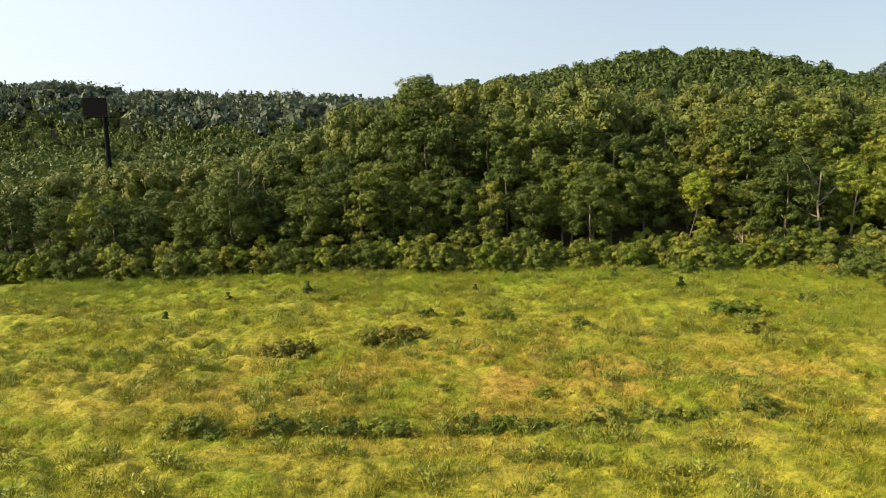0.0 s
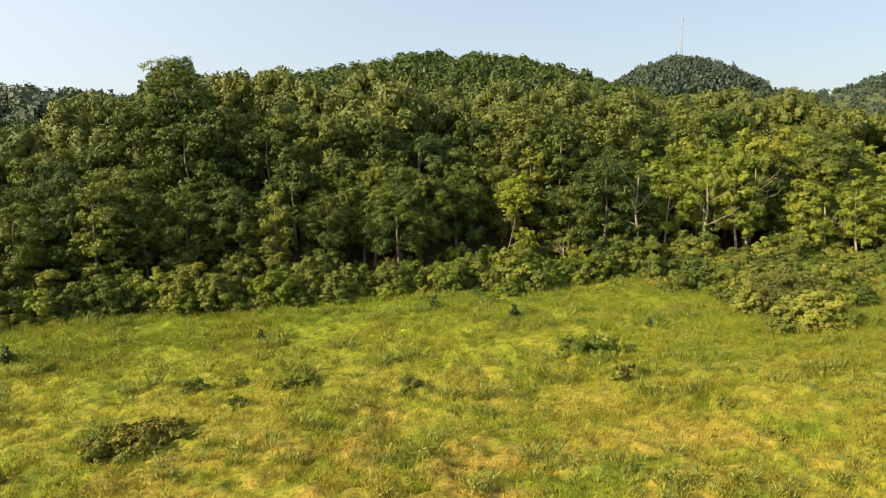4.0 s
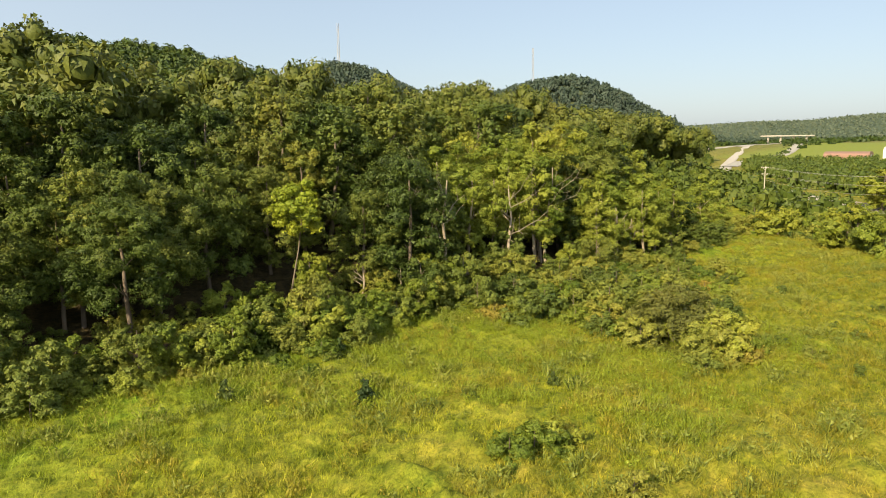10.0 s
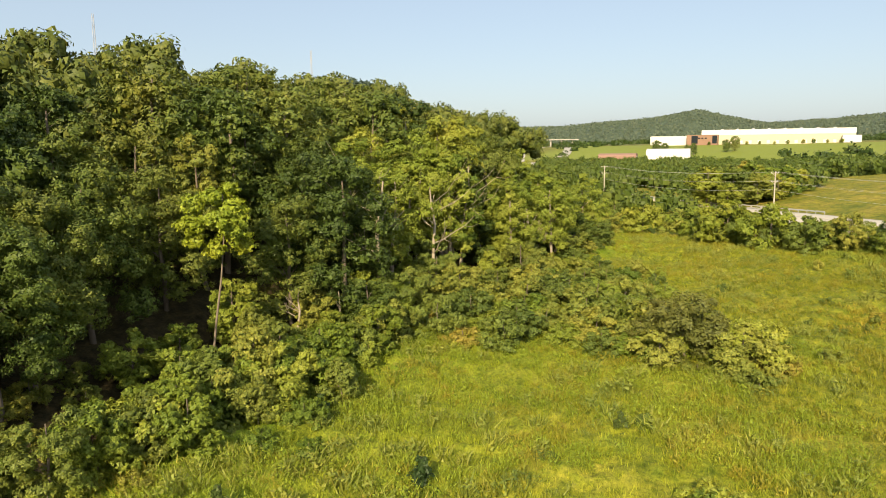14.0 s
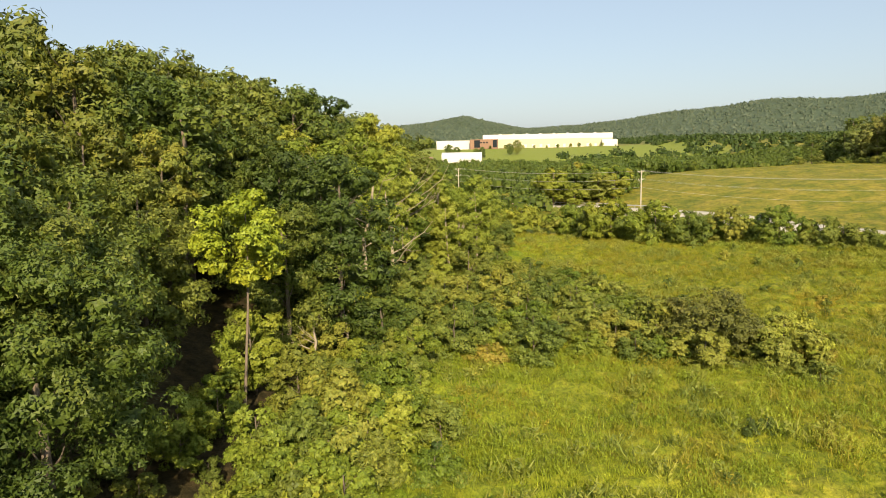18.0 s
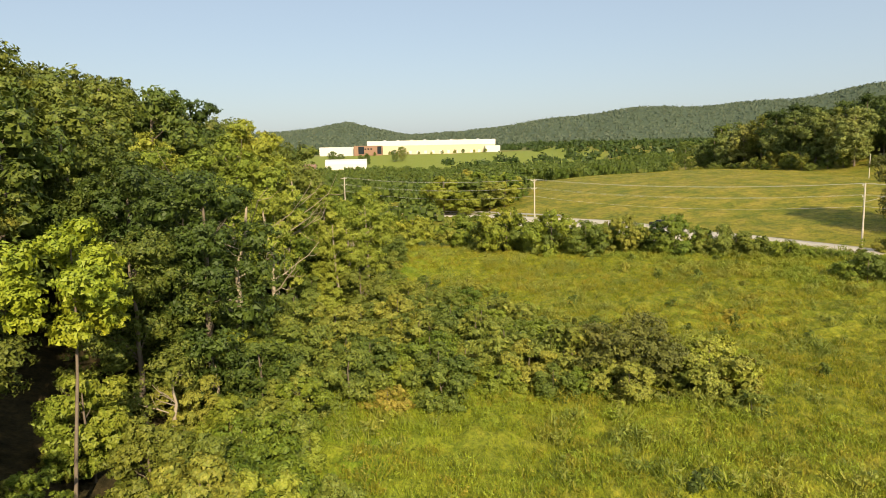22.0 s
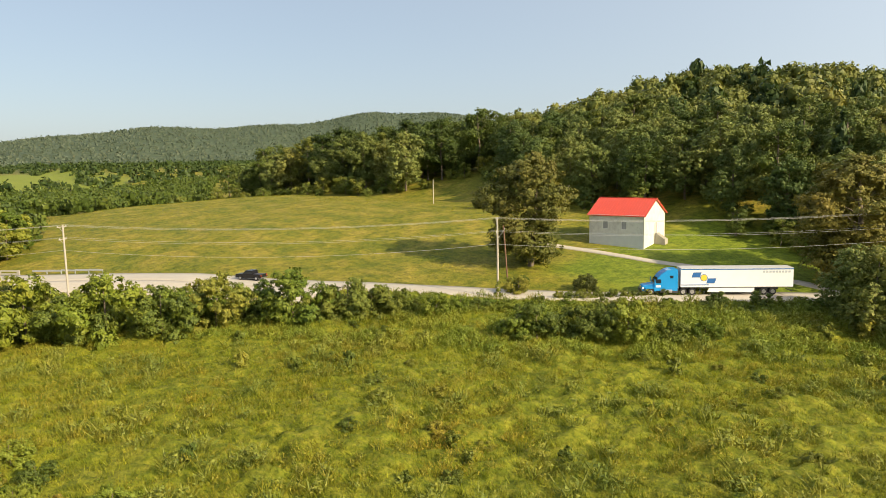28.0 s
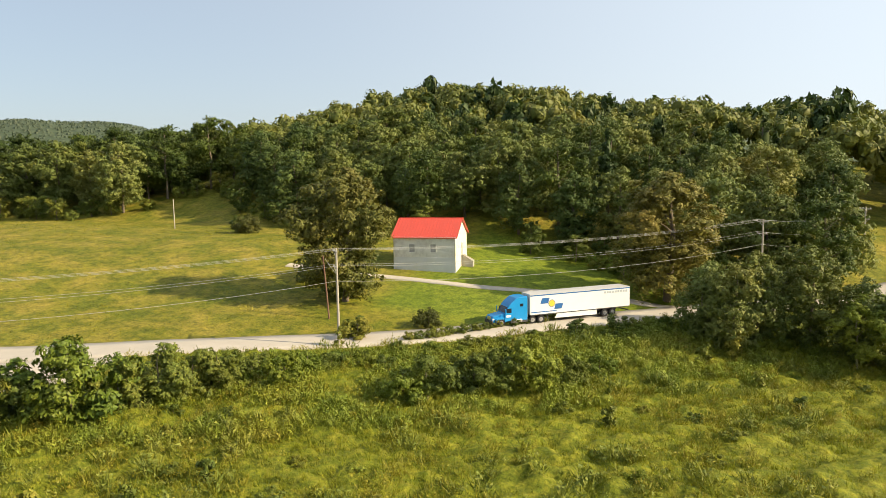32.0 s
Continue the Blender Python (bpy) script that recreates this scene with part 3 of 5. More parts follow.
OAKLITE = [tree_kind("woodland_tree", "green broadleaf tree deep in the woods", M_OAK, 110 + i, 19, 5.2, 3.0, 44, 200, 0.23, core=0.0) for i in range(3)]
VINE = [tree_kind("vine_tree", "small tree smothered in leafy vines", M_VINE, 40 + i, 7.4, 3.0, 0.0, 32, 380, 0.122, core=0.0, thick=0.13) for i in range(3)]
YOUNG = [tree_kind("young_tree", "leafy young tree at the wood's edge", (M_LIME, M_VINE)[i % 2], 160 + i, 6.4, 2.5, 0.4, 32, 370, 0.132, thick=0.11, core=0.0, limbs=5) for i in range(3)]
SHRUB = [tree_kind("shrub", "rounded green shrub at the field's edge", M_VINE, 60 + i, 3.6, 2.3, -0.2, 24, 310, 0.102, category="shrub", thick=0.07, core=0.0, limbs=3) for i in range(3)]
BRIGHT = [tree_kind("bright_shrub", "bright yellow-green leafy shrub", M_LIME, 70 + i, 3.2, 2.2, -0.2, 24, 300, 0.102, category="shrub", thick=0.07, core=0.0, limbs=3) for i in range(2)]
DARK = tree_kind("dark_shrub", "dark olive rounded thorn bush", M_THORN, 80, 5.6, 3.6, 0.0, 44, 320, 0.12, category="shrub", thick=0.15, core=0.0)
RUSTY = tree_kind("rusty_shrub", "low shrub with yellowing rusty leaves", M_RUST, 84, 1.8, 1.9, -0.2, 24, 160, 0.125, category="shrub", thick=0.06, core=0.0, limbs=3)
CEDAR = tree_kind("cedar_sapling", "small dark cedar sapling in the grass", M_PINE, 88, 3.0, 1.0, 0.0, 26, 40, 0.16, "cone", category="sapling", thick=0.06, limbs=0)
SAPLING = tree_kind("sapling", "thin leafy sapling in the tall grass", M_VINE, 90, 2.4, 0.8, 0.2, 14, 30, 0.18, "tall", category="sapling", thick=0.04, limbs=2, core=0.3)
PINE = tree_kind("pine_tree", "tall dark pine on the wooded hill", M_PINE, 94, 19, 3.4, 3.0, 46, 40, 0.5, "cone", thick=0.3, limbs=0)
DUSK = [tree_kind("dark_oak_tree", "large dark green tree in the hillside woods", M_DUSK, 100 + i, 17, 5.4, 0.8, 66, 140, 0.28, core=0.0) for i in range(3)]
YARD = tree_kind("shade_tree", "large leafy shade tree beside the road", M_SHADE, 107, 18, 6.2, 0.6, 80, 330, 0.22, limbs=8, core=0.0, thick=0.42)


def scatter(seed, x0, x1, y0, y1, gap, tries=4000):
    """Uneven places at least gap apart."""
    rng = np.random.default_rng(seed)
    kept = []
    for _ in range(tries):
        p = rng.uniform((x0, y0), (x1, y1))
        if all((p[0] - q[0]) ** 2 + (p[1] - q[1]) ** 2 > gap * gap for q in kept):
            kept.append(p)
    return kept


rnd = random.Random(5)
# front of the northern woods: vine-draped edge, then tall trees
for i in range(60):
    x = -94 + i * 2.85 + rnd.uniform(-1, 1)
    if x < 74:
        kind = rnd.choice(VINE[:1] + YOUNG + YOUNG + SHRUB[:2] + BRIGHT)
        put(kind, x, 136.6 + rnd.uniform(-2.6, 2.4), rnd.uniform(0.62, 1.0), group="shrubs along the wood's edge")
for p in scatter(3, -110, 112, 145.5, 173, 6.0):
    x, y = p
    if x < -12 or x > 66:
        y -= 2.5
    if y > 158:
        kind = rnd.choice(OAKLITE)
    else:
        kind = rnd.choice(LIME + VINE + OAK) if x < -60 else rnd.choice(OAK + OAK + TALL) if x < 82 else rnd.choice(LIME + LIME + OAK[:1])
    if 20 < x < 64 and y < 153:
        kind = rnd.choice(OAKNEAR)
    if 41 < x < 57 and y < 150.5:
        continue
    s = rnd.uniform(0.86, 1.12) * (0.72 if x < -50 else 0.9 if x < -12 else 0.98 * (0.94 if 36 < x < 64 else 1.1 if 2 < x < 50 else 1.2) if y > 158 else 1.0 if x > 66 else 0.86)
    put(kind, x, y, s, group="trees of the northern woods")
def hides_snag(p):
    """Whether a place stands before one of the dead trees, seen from the field."""
    return any(abs(p[0] - sx + (144 - p[1]) * 0.8) < 2.6 for sx in (76.5, 102.5, 115.5))


for p in scatter(45, -100, 116, 137.5, 145, 4.6):
    if hides_snag(p):
        continue
    if 26 < p[0] < 58 and p[1] > 139.5:
        continue
    put(rnd.choice(VINE + YOUNG), p[0], p[1], rnd.uniform(0.7, 1.1), group="undergrowth at the wood's edge")
for p in scatter(46, 76, 150, 131, 140, 4.2):
    put(rnd.choice(VINE[:1] + SHRUB + BRIGHT), p[0], p[1], rnd.uniform(0.7, 1.1), group="undergrowth at the wood's edge")
for p in scatter(4, 108, 152, 134, 160, 5.8):
    far = p[1] > 145 and p[0] < 146
    put(rnd.choice(LIME + OAK if far else LIME + LIME + VINE + OAK), p[0], p[1], rnd.uniform(0.95, 1.2) if far else rnd.uniform(0.6, 0.85), group="trees of the northern woods")
for p in scatter(44, 146, 190, 131, 150, 6.5):
    put(rnd.choice(SHRUB + VINE), p[0], p[1], rnd.uniform(0.7, 1.0), group="trees of the northern woods")
put(OAK[0], -4.6, 173, 1.5, group="trees of the northern woods", wide=1.1)
put(OAK[2], 42, 164, 0.95, group="trees of the northern woods")
put(OAK[1], 34, 167, 1.05, group="trees of the northern woods")
put(OAKNEAR[1], 33, 152, 0.95, group="trees of the northern woods")
put(TALL[1], 28, 151, 0.9, group="trees of the northern woods")
for x, y, s in ((46, 134.5, 1.5), (50, 136, 1.7), (57, 137.5, 1.6), (54, 134, 1.2), (41, 136, 1.5), (36, 137, 1.7), (61, 136, 1.3)):
    put(rnd.choice(BRIGHT + SHRUB[:1]), x, y, s, group="shrubs along the wood's edge")
M_FRESH = leaf_material("fresh_leaves", (0.160, 0.220, 0.016), (0.290, 0.335, 0.024), (0.430, 0.420, 0.045))
fresh = empty("leaning_tree", (51.4, 145.4, ground_at(51.4, 145.4)))
part("trunk", raw_mesh("trunk", *tube([(-0.6, 0, -0.5), (0.3, 0, 4.0), (1.4, 0.1, 8.0), (2.1, 0.2, 11.5), (2.4, 0.3, 16.0)], (0.13, 0.11, 0.09, 0.07, 0.04), 8), M_BARK, True), M_BARK, fresh)
crown = part("crown", crown_mesh("crown", M_FRESH, 261, 9.6, 17.4, 3.0, 34, 260, 0.17, core=0.0, spread=(0.32, 0.5)), M_FRESH, fresh, "bright yellow-green leaves")
crown.location = (2.0, 0.2, 0)
tagged(fresh, "slender leaning tree with bright yellow-green crown", "tree")
for x, y, s in ((98.6, 148.8, 1.15), (107, 149, 1.25), (104, 145, 1.0), (120, 152, 1.2), (121.5, 141, 0.85), (129, 142.5, 0.9), (137, 142, 0.82), (144, 143, 0.8), (122, 134.6, 0.86), (129, 136.2, 0.8), (115.5, 141, 0.9)):
    put(LIME[1 if y > 144 else 0], x, y, s, group="trees of the northern woods")
for p in scatter(50, -12, 74, 139, 149, 3.0):
    hollow = 26 < p[0] < 58 and p[1] < 146
    put(rnd.choice(SHRUB), p[0], p[1], rnd.uniform(0.3, 0.5) if hollow else rnd.uniform(0.5, 0.95), group="undergrowth at the wood's edge")
for p in scatter(52, 24, 64, 130, 137.5, 3.4):
    if p[1] > 129.5 + abs(p[0] - 44) * 0.12:
        put(rnd.choice(YOUNG + YOUNG + SHRUB[:1] + BRIGHT), p[0], p[1], rnd.uniform(0.45, 0.9), group="shrubs along the wood's edge")
for x, y, s in ((47.5, 145.7, 0.75), (43.0, 141.1, 0.87), (53.0, 141.8, 0.99), (47.4, 137.2, 1.11), (55.1, 136.7, 0.75), (42.4, 145.9, 0.87), (42.4, 138.0, 0.99), (55.2, 146.3, 1.11)):
    put(rnd.choice(YOUNG), x, y, s, group="young trees at the wood's edge")
# bare dead trees standing at the wood's edge
SNAG = []
for i, (h, r) in enumerate(((17, 0.30), (17, 0.22), (9.5, 0.30))):
    k = empty("dead_tree", (0, 0, -500))
    part("trunk", trunk_mesh("trunk", M_PALE, 200 + i, h, r, 7 - i, True, 0.07), M_PALE, k)
    part("vines", crown_mesh("vines", M_VINE, 210 + i, 0.3, h * 0.6, 1.0, 18, 110, 0.16, "tall", core=0.0), M_VINE, k, "climbing vines")
    SNAG.append(tagged(k, "bare dead tree with pale broken limbs and vines", "dead tree"))
for i, x, y, s in ((0, 76.6, 142.6, 1.0), (1, 102.5, 142.6, 1.05), (2, 115.6, 137.2, 1.15), (1, -42.5, 148, 1.1), (0, 92, 142.5, 0.9), (2, 121, 136.5, 0.9), (2, 70.5, 141.8, 0.62), (2, 67, 142.0, 0.55), (2, 61.5, 143.2, 0.6)):
    put(SNAG[i], x, y, s, group="dead trees at the wood's edge")
# thicket in front of the woods
for p in scatter(6, 64, 120, 94, 134, 3.2):
    x, y = p
    west = 66 + (0 if y < 98 else 8 * math.sin((y - 98) / 38 * math.pi))
    if x > west and y > 97 + (x - 66) * 0.36:
        low = y < 103 + (x - 66) * 0.36
        put(rnd.choice(SHRUB + BRIGHT + BRIGHT + [RUSTY] if low else SHRUB + SHRUB + BRIGHT + [RUSTY]), x, y, rnd.uniform(0.65, 1.1) if low else rnd.uniform(0.95, 1.5) * (0.72 if y > 120 and x > 98 else 1.0), group="thicket shrubs")
put(DARK, 76.8, 105.8, 1.3)
put(SHRUB[1], 80.5, 111, 1.6)
put(RUSTY, 84, 109, 1.9)
put(BRIGHT[1], 75.5, 99.5, 1.7)
put(SHRUB[0], 73.4, 100, 1.5)
put(RUSTY, 74.5, 97.6, 1.5)
put(BRIGHT[0], 78, 97.5, 1.0)
put(SHRUB[2], 81, 92.3, 0.6)
# field bushes and saplings
for x, y, s in ((-18.7, 86.6, 1.35), (-21.3, 86.2, 1.2), (-8.9, 89.3, 1.2), (-6.3, 90.2, 1.45), (-3.7, 90.8, 1.15), (-37, 74.8, 0.6), (0, 71.5, 0.6), (45, 73.7, 0.6), (30.2, 71.4, 0.7), (29.7, 62, 0.8), (-39, 57.4, 0.9)):
    put(RUSTY, x, y, s, group="low bushes in the field")
for x, y, s in ((-23, 119, 1.15), (5.8, 121, 0.8), (31.3, 126, 1.0), (40.3, 117.2, 1.05), (47.4, 130.3, 0.9), (56, 107.8, 0.75), (-36, 117, 0.8), (-42, 105, 0.7)):
    put(CEDAR, x, y, s, group="saplings in the field")
for x, y, s in ((42.6, 100.0, 0.95), (44.8, 99.5, 0.85), (40.5, 100.5, 0.85), (41.5, 91, 0.75), (6, 99.5, 0.6), (8, 100.5, 0.55), (2, 103, 0.55), (19, 95.5, 0.6)):
    put(rnd.choice(BRIGHT + SHRUB[:1]), x, y, s, group="leafy bushes in the field")
for i in range(34):
    x = -22 + i * 1.5
    put(rnd.choice(SHRUB[:2] + BRIGHT[:1] + [RUSTY]), x * 1.08 + rnd.uniform(-.6, .6), 60.4 + 0.06 * i + rnd.uniform(-.8, .8), rnd.uniform(0.42, 0.72), group="row of low shrubs")
for x, y, s in ((139.3, 88, 0.9), (128, 92.5, 1.1), (123, 88.5, 0.9), (121, 83, 0.9), (109, 105, 0.9), (95, 94, 0.7), (98, 87, 0.8), (90, 82, 0.8), (96, 58, 1.0), (90, 36, 1.3), (87, 32, 1.4), (95, 88, 0.7), (78, 87, 0.8), (84, 40, 1.0), (80, 45, 0.9)):
    put(SAPLING, x, y, s, group="saplings in the field")
for p in scatter(48, -70, 62, 46, 128, 6.5, 600):
    if math.sin(p[0] * 0.09 + p[1] * 0.13) + math.sin(p[1] * 0.21 - p[0] * 0.05) > 0.25:
        put(rnd.choice([RUSTY, RUSTY] + SHRUB[:1] + BRIGHT[:1]), p[0], p[1], rnd.uniform(0.3, 0.6), group="low bushes in the field")
for p in scatter(49, 62, 135, 30, 100, 4.2, 900):
    if math.sin(p[0] * 0.11 + p[1] * 0.17) > -0.1 and near_road(p[0], p[1]) > 18:
        put(rnd.choice(SHRUB + BRIGHT[:1]), p[0], p[1], rnd.uniform(0.22, 0.5), group="low bushes in the field")
# hedge on the near side of the road
pts = resample(ROAD, 2.6)
tt = unit(np.gradient(pts, axis=0))
for p, t in zip(pts, tt):
    if 88 < p[0] < 232:
        for _ in range(2 if p[0] < 148 else 1):
            o = rnd.uniform(6.6, 10.5) + (3.0 if 128 < p[0] < 148 else 9.5 if 148 <= p[0] < 206 else 0)
            put(rnd.choice(SHRUB + BRIGHT + BRIGHT), p[0] - t[1] * o + rnd.uniform(-1, 1), p[1] + t[0] * o + rnd.uniform(-1, 1), rnd.uniform(0.38, 0.72), group="roadside hedge")
for x, y, h in ((174.3, 128.8, 4.6), (175.6, 121.3, 3.9), (171.9, 116.3, 4.4), (160.5, 108.5, 5.6), (164, 111.5, 4.8), (154, 100.3, 5.4), (156.5, 103, 4.2), (149.7, 94.2, 4.2), (152, 90.5, 3.8), (148.6, 87.3, 4.6), (149.5, 84, 3.2), (144, 82, 3.0), (140.1, 80, 4.6), (137.7, 76.7, 3.4), (135.6, 73.8, 4.3), (133.8, 71.6, 3.6), (132.2, 69.5, 3.4), (127.4, 65.3, 2.8), (113.4, 60.8, 3.6), (115.4, 62.4, 2.8), (110.4, 56.4, 3.3), (106.2, 52.4, 4.0), (108.2, 54.0, 3.4), (102.2, 48.9, 2.3), (100, 45.5, 1.9)):
    kind = rnd.choice(SHRUB + BRIGHT)
    put(kind, x, y, (1.75 if x > 138 else 1.4) * h / (3.6 if kind in SHRUB else 3.2), group="roadside hedge", wide=0.9)
# bright round trees past the bridge
for x, y, h in ((226, 126, 12), (231, 119, 11.5), (224.5, 112, 9.5), (237, 114, 12), (220, 120, 7), (233, 128, 10), (241, 122, 11.5), (229, 107, 8), (246, 113, 10), (238, 105, 9), (250, 104, 9), (254, 117, 11), (248, 126, 10)):
    put(rnd.choice(YOUNG), x + 4, y - 6, h / 6.2, group="trees past the bridge", wide=1.25)
# woods beyond the road
for p in scatter(8, 70, 372, -62, 2, 7.6):
    x, y = p
    line = np.interp(x, (70, 100, 118, 160, 200, 235, 255, 315, 372), (-8, -10, -16, -14, -20, -46, -16, -18, -4))
    if y < line:
        put(rnd.choice(DUSK + DUSK + OAKLITE[:1] + [PINE]) if x < 150 else rnd.choice(DUSK + OAKLITE), x, y, rnd.uniform(0.8, 1.1) * (1.15 if x > 240 else 1.0), group="trees of the southern woods")
for p in scatter(47, 76, 372, -50, 2, 5.0):
    line = np.interp(p[0], (70, 100, 118, 160, 200, 235, 255, 315, 372), (-8, -10, -16, -14, -20, -46, -16, -18, -4))
    if -5 < line - p[1] + 2.5 < 5.5 and abs(p[0] - 140) > 9:
        put(rnd.choice(VINE + SHRUB), p[0], p[1], rnd.uniform(0.7, 1.1), group="undergrowth of the southern woods")
put(YARD, 142.0, 32.6, 1.12, wide=0.98)
put(YARD, 98.8, 5.5, 1.15, group="roadside trees", wide=1.15)
for x, y, s in ((85, 25.5, 0.72), (79, 24, 0.78), (73.5, 27, 0.62), (90.5, 19, 0.55), (68, 24, 0.6), (91, 26.5, 0.62), (87.5, 29, 0.66)):
    put(DUSK[1], x, y, s, group="roadside trees")
put(LIME[1], 74, 29.5, 0.5, group="roadside trees")
put(YOUNG[0], 70.5, 28.5, 1.5, group="roadside trees")
for x, y, s in ((153, 28, 0.7), (160, 10, 0.8), (190, 2, 0.8), (196, -5, 0.9)):
    put(rnd.choice(SHRUB), x, y, s, group="yard shrubs")
for i in range(22):
    x = 111.5 + i * 0.62 + rnd.uniform(-0.2, 0.2)
    put(SHRUB[i % 3], x, 26.4 + (x - 111.5) * 1.40 + rnd.uniform(-0.4, 0.4), rnd.uniform(0.26, 0.44), group="low verge shrubs")
for kind, x, y, s in ((SHRUB[0], 130.5, 47.0, 0.85), (SHRUB[2], 131.6, 45.2, 0.75), (DARK, 125.6, 36.8, 0.5), (SHRUB[1], 145.2, 30.2, 0.9), (SHRUB[0], 143.4, 30.5, 0.7), (DARK, 186.5, 2.7, 0.75), (BRIGHT[0], 151.5, 24.5, 1.5), (SHRUB[2], 135.5, 8.6, 0.36)):
    put(kind, x, y, s, group="yard shrubs")


for i in range(11):
    put(YOUNG[i % 3], 884 + rnd.uniform(-3, 3), 186 - i * 13.5 + rnd.uniform(-3, 3), rnd.uniform(0.6, 1.0), group="small trees before the warehouse")
for x, y, s in ((742, 150, 1.6), (735, 157, 1.3), (700, 182, 1.2), (706, 189, 1.0), (690, 214, 1.5), (683, 205, 1.3)):
    put(DUSK[0], x, y, s * 0.55, group="trees on the mown plain")


# ---- far woods, joined ----
def woods(name, label, places, material, seed, width, height, count=60, size=1.3, cores=BALL2, cone=0.0):
    rng = np.random.default_rng(seed)
    kinds = []
    for _ in range(7):
        billows = 1 if count < 10 else 9
        bits = []
        for k in range(billows):
            zz = -0.35 + 1.15 * (k + 0.5) / billows + rng.uniform(-0.1, 0.1)
            ang = 2.4 * k + rng.uniform(-0.5, 0.5)
            out = math.sqrt(max(1 - zz * zz, 0.05)) * rng.uniform(0.42, 0.68) * (1 - cone * max(zz, 0))
            c = np.zeros(3) if billows == 1 else np.array((out * math.cos(ang), out * math.sin(ang), zz * 0.66))
            r = 0.9 if billows == 1 else rng.uniform(0.36, 0.52)
            m = max(count // billows, 2)
            d = unit(rng.normal(size=(m, 3)) + np.array((0, 0, 0.5)) + 0.6 * c)
            p = c + d * r * rng.uniform(0.55, 1.1, (m, 1)) ** 0.8 * np.array((1, 1, 0.85))
            bits.append(leaves_at(rng, p, d + rng.normal(size=(m, 3)) * 0.35, size * 1.15 / width, 1.5, True))
            v, f = cores
            f = np.concatenate([f[:, [0, 1, 2]], f[:, [0, 2, 3]]])
            bits.append((v * (r * 0.64 * rng.uniform(0.85, 1.12, len(v)))[:, None] * np.array((1, 1, 0.85)) + c, f))
        kinds.append(stack(bits))
    vs, fs, at = [], [], 0
    for x, y, z, s in places:
        v, f = kinds[rng.integers(7)]
        a = rng.uniform(0, 6.28)
        c, sn = math.cos(a), math.sin(a)
        w, hh = width * s * rng.uniform(0.8, 1.25), height * s * rng.uniform(0.85, 1.12)
        deep = max(w * (1.15 + cone), hh * 0.3)
        q = np.column_stack([(v[:, 0] * c - v[:, 1] * sn) * w + x, (v[:, 0] * sn + v[:, 1] * c) * w + y, v[:, 2] * deep + z + hh - deep])
        vs.append(q)
        fs.append(f + at)
        at += len(v)
    ob = new(name, raw_mesh(name, np.concatenate(vs), np.concatenate(fs), material))
    return tagged(ob, label, "woods", kind="stuff")


def cover(seed, x0, x1, y0, y1, n, keep, scale=1.0):
    rng = np.random.default_rng(seed)
    step = math.sqrt((x1 - x0) * (y1 - y0) / n)
    gx, gy = np.meshgrid(np.arange(x0, x1, step), np.arange(y0, y1, step), indexing="ij")
    p = np.column_stack([gx.ravel(), gy.ravel()]) + rng.uniform(-0.5, 1.3, (gx.size, 2)) * step
    p = p[keep(p[:, 0], p[:, 1])]
    z = land(p[:, 0], p[:, 1])
    return np.column_stack([p, z, rng.uniform(0.8, 1.15, len(p)) * scale])


def bearing(x, y):
    return np.degrees(np.arctan2(x - 60, y - 100))


slope = cover(11, -100, 240, 172, 214, 300, lambda x, y: y > 172)
slope[:, 3] *= np.where((slope[:, 0] > -10) & (slope[:, 0] < 48), 1.16, np.where(slope[:, 0] > 48, 1.04, 1.0))
woods("hillside_woods", "dense green broadleaf woods on the hillside", slope, M_HILL, 1, 5.0, 18, 900, 0.38)
woods("upper_hillside_woods", "dense green broadleaf woods higher on the hillside", cover(31, -140, 330, 213, 320, 900, lambda x, y: y > 213), M_HILL, 21, 5.2, 15, 480, 0.52)
woods("hilltop_woods", "wooded hilltop beyond the field", cover(12, -150, 560, 318, 700, 1900, lambda x, y: y > 318), M_HILL, 2, 7.0, 18, 200, 1.0, BALL1)
woods("western_valley_woods", "woods filling the valley behind the field", cover(27, -560, -30, 200, 720, 1900, lambda x, y: (y > 200) & (x < -30 + (y - 200) * 0.05)), M_HILL, 17, 7.5, 14, 100, 1.1, BALL1)
# ridge leaves take the colour with haze painted in
woods("distant_ridge_woods", "distant wooded ridge, haze tint in its leaf colour", cover(13, -900, 500, 700, 1000, 1700, lambda x, y: x < 480), M_FAR_HAZE, 3, 11, 19, 60, 2.6, BALL1)
woods("southern_hill_woods", "wooded hill of mixed pines and oaks", cover(14, -30, 420, -230, -58, 1050, lambda x, y: y < -58), M_HILL2, 4, 5.4, 18, 440, 0.58)
woods("hill_pines", "dark pointed pines on the hill's crest", cover(24, -20, 200, -200, -70, 200, lambda x, y: y < -60), M_PINE, 14, 3.6, 19, 180, 0.8, BALL1, cone=0.6)
# same haze-tinted leaf colour on the tower hills
woods("tower_hill_woods", "trees crowning a grassy hill", np.concatenate([cover(17, 560, 860, 860, 1150, 1000, lambda x, y: np.hypot((x - 710) / 125, (y - 990) / 115) < 1), cover(18, 950, 1420, 700, 1100, 900, lambda x, y: np.hypot((x - 1205) / 200, (y - 862) / 175) < 1), cover(19, 420, 1500, 480, 1050, 1500, lambda x, y: x > 0, 0.7)]), M_FAR_HAZE, 7, 9, 17, 40, 2.4, BALL1)
woods("valley_scrub", "low scrub trees on the valley floor", cover(15, 190, 560, -70, 420, 3000, lambda x, y: (along_road(x, y)[0] > 13) & ((y > np.interp(x, (190, 215, 255, 300, 330, 400, 560), (170, 108, 92, 82, 60, -6, -70))))), M_OAK, 5, 4.6, 7.5, 130, 0.6, BALL1)
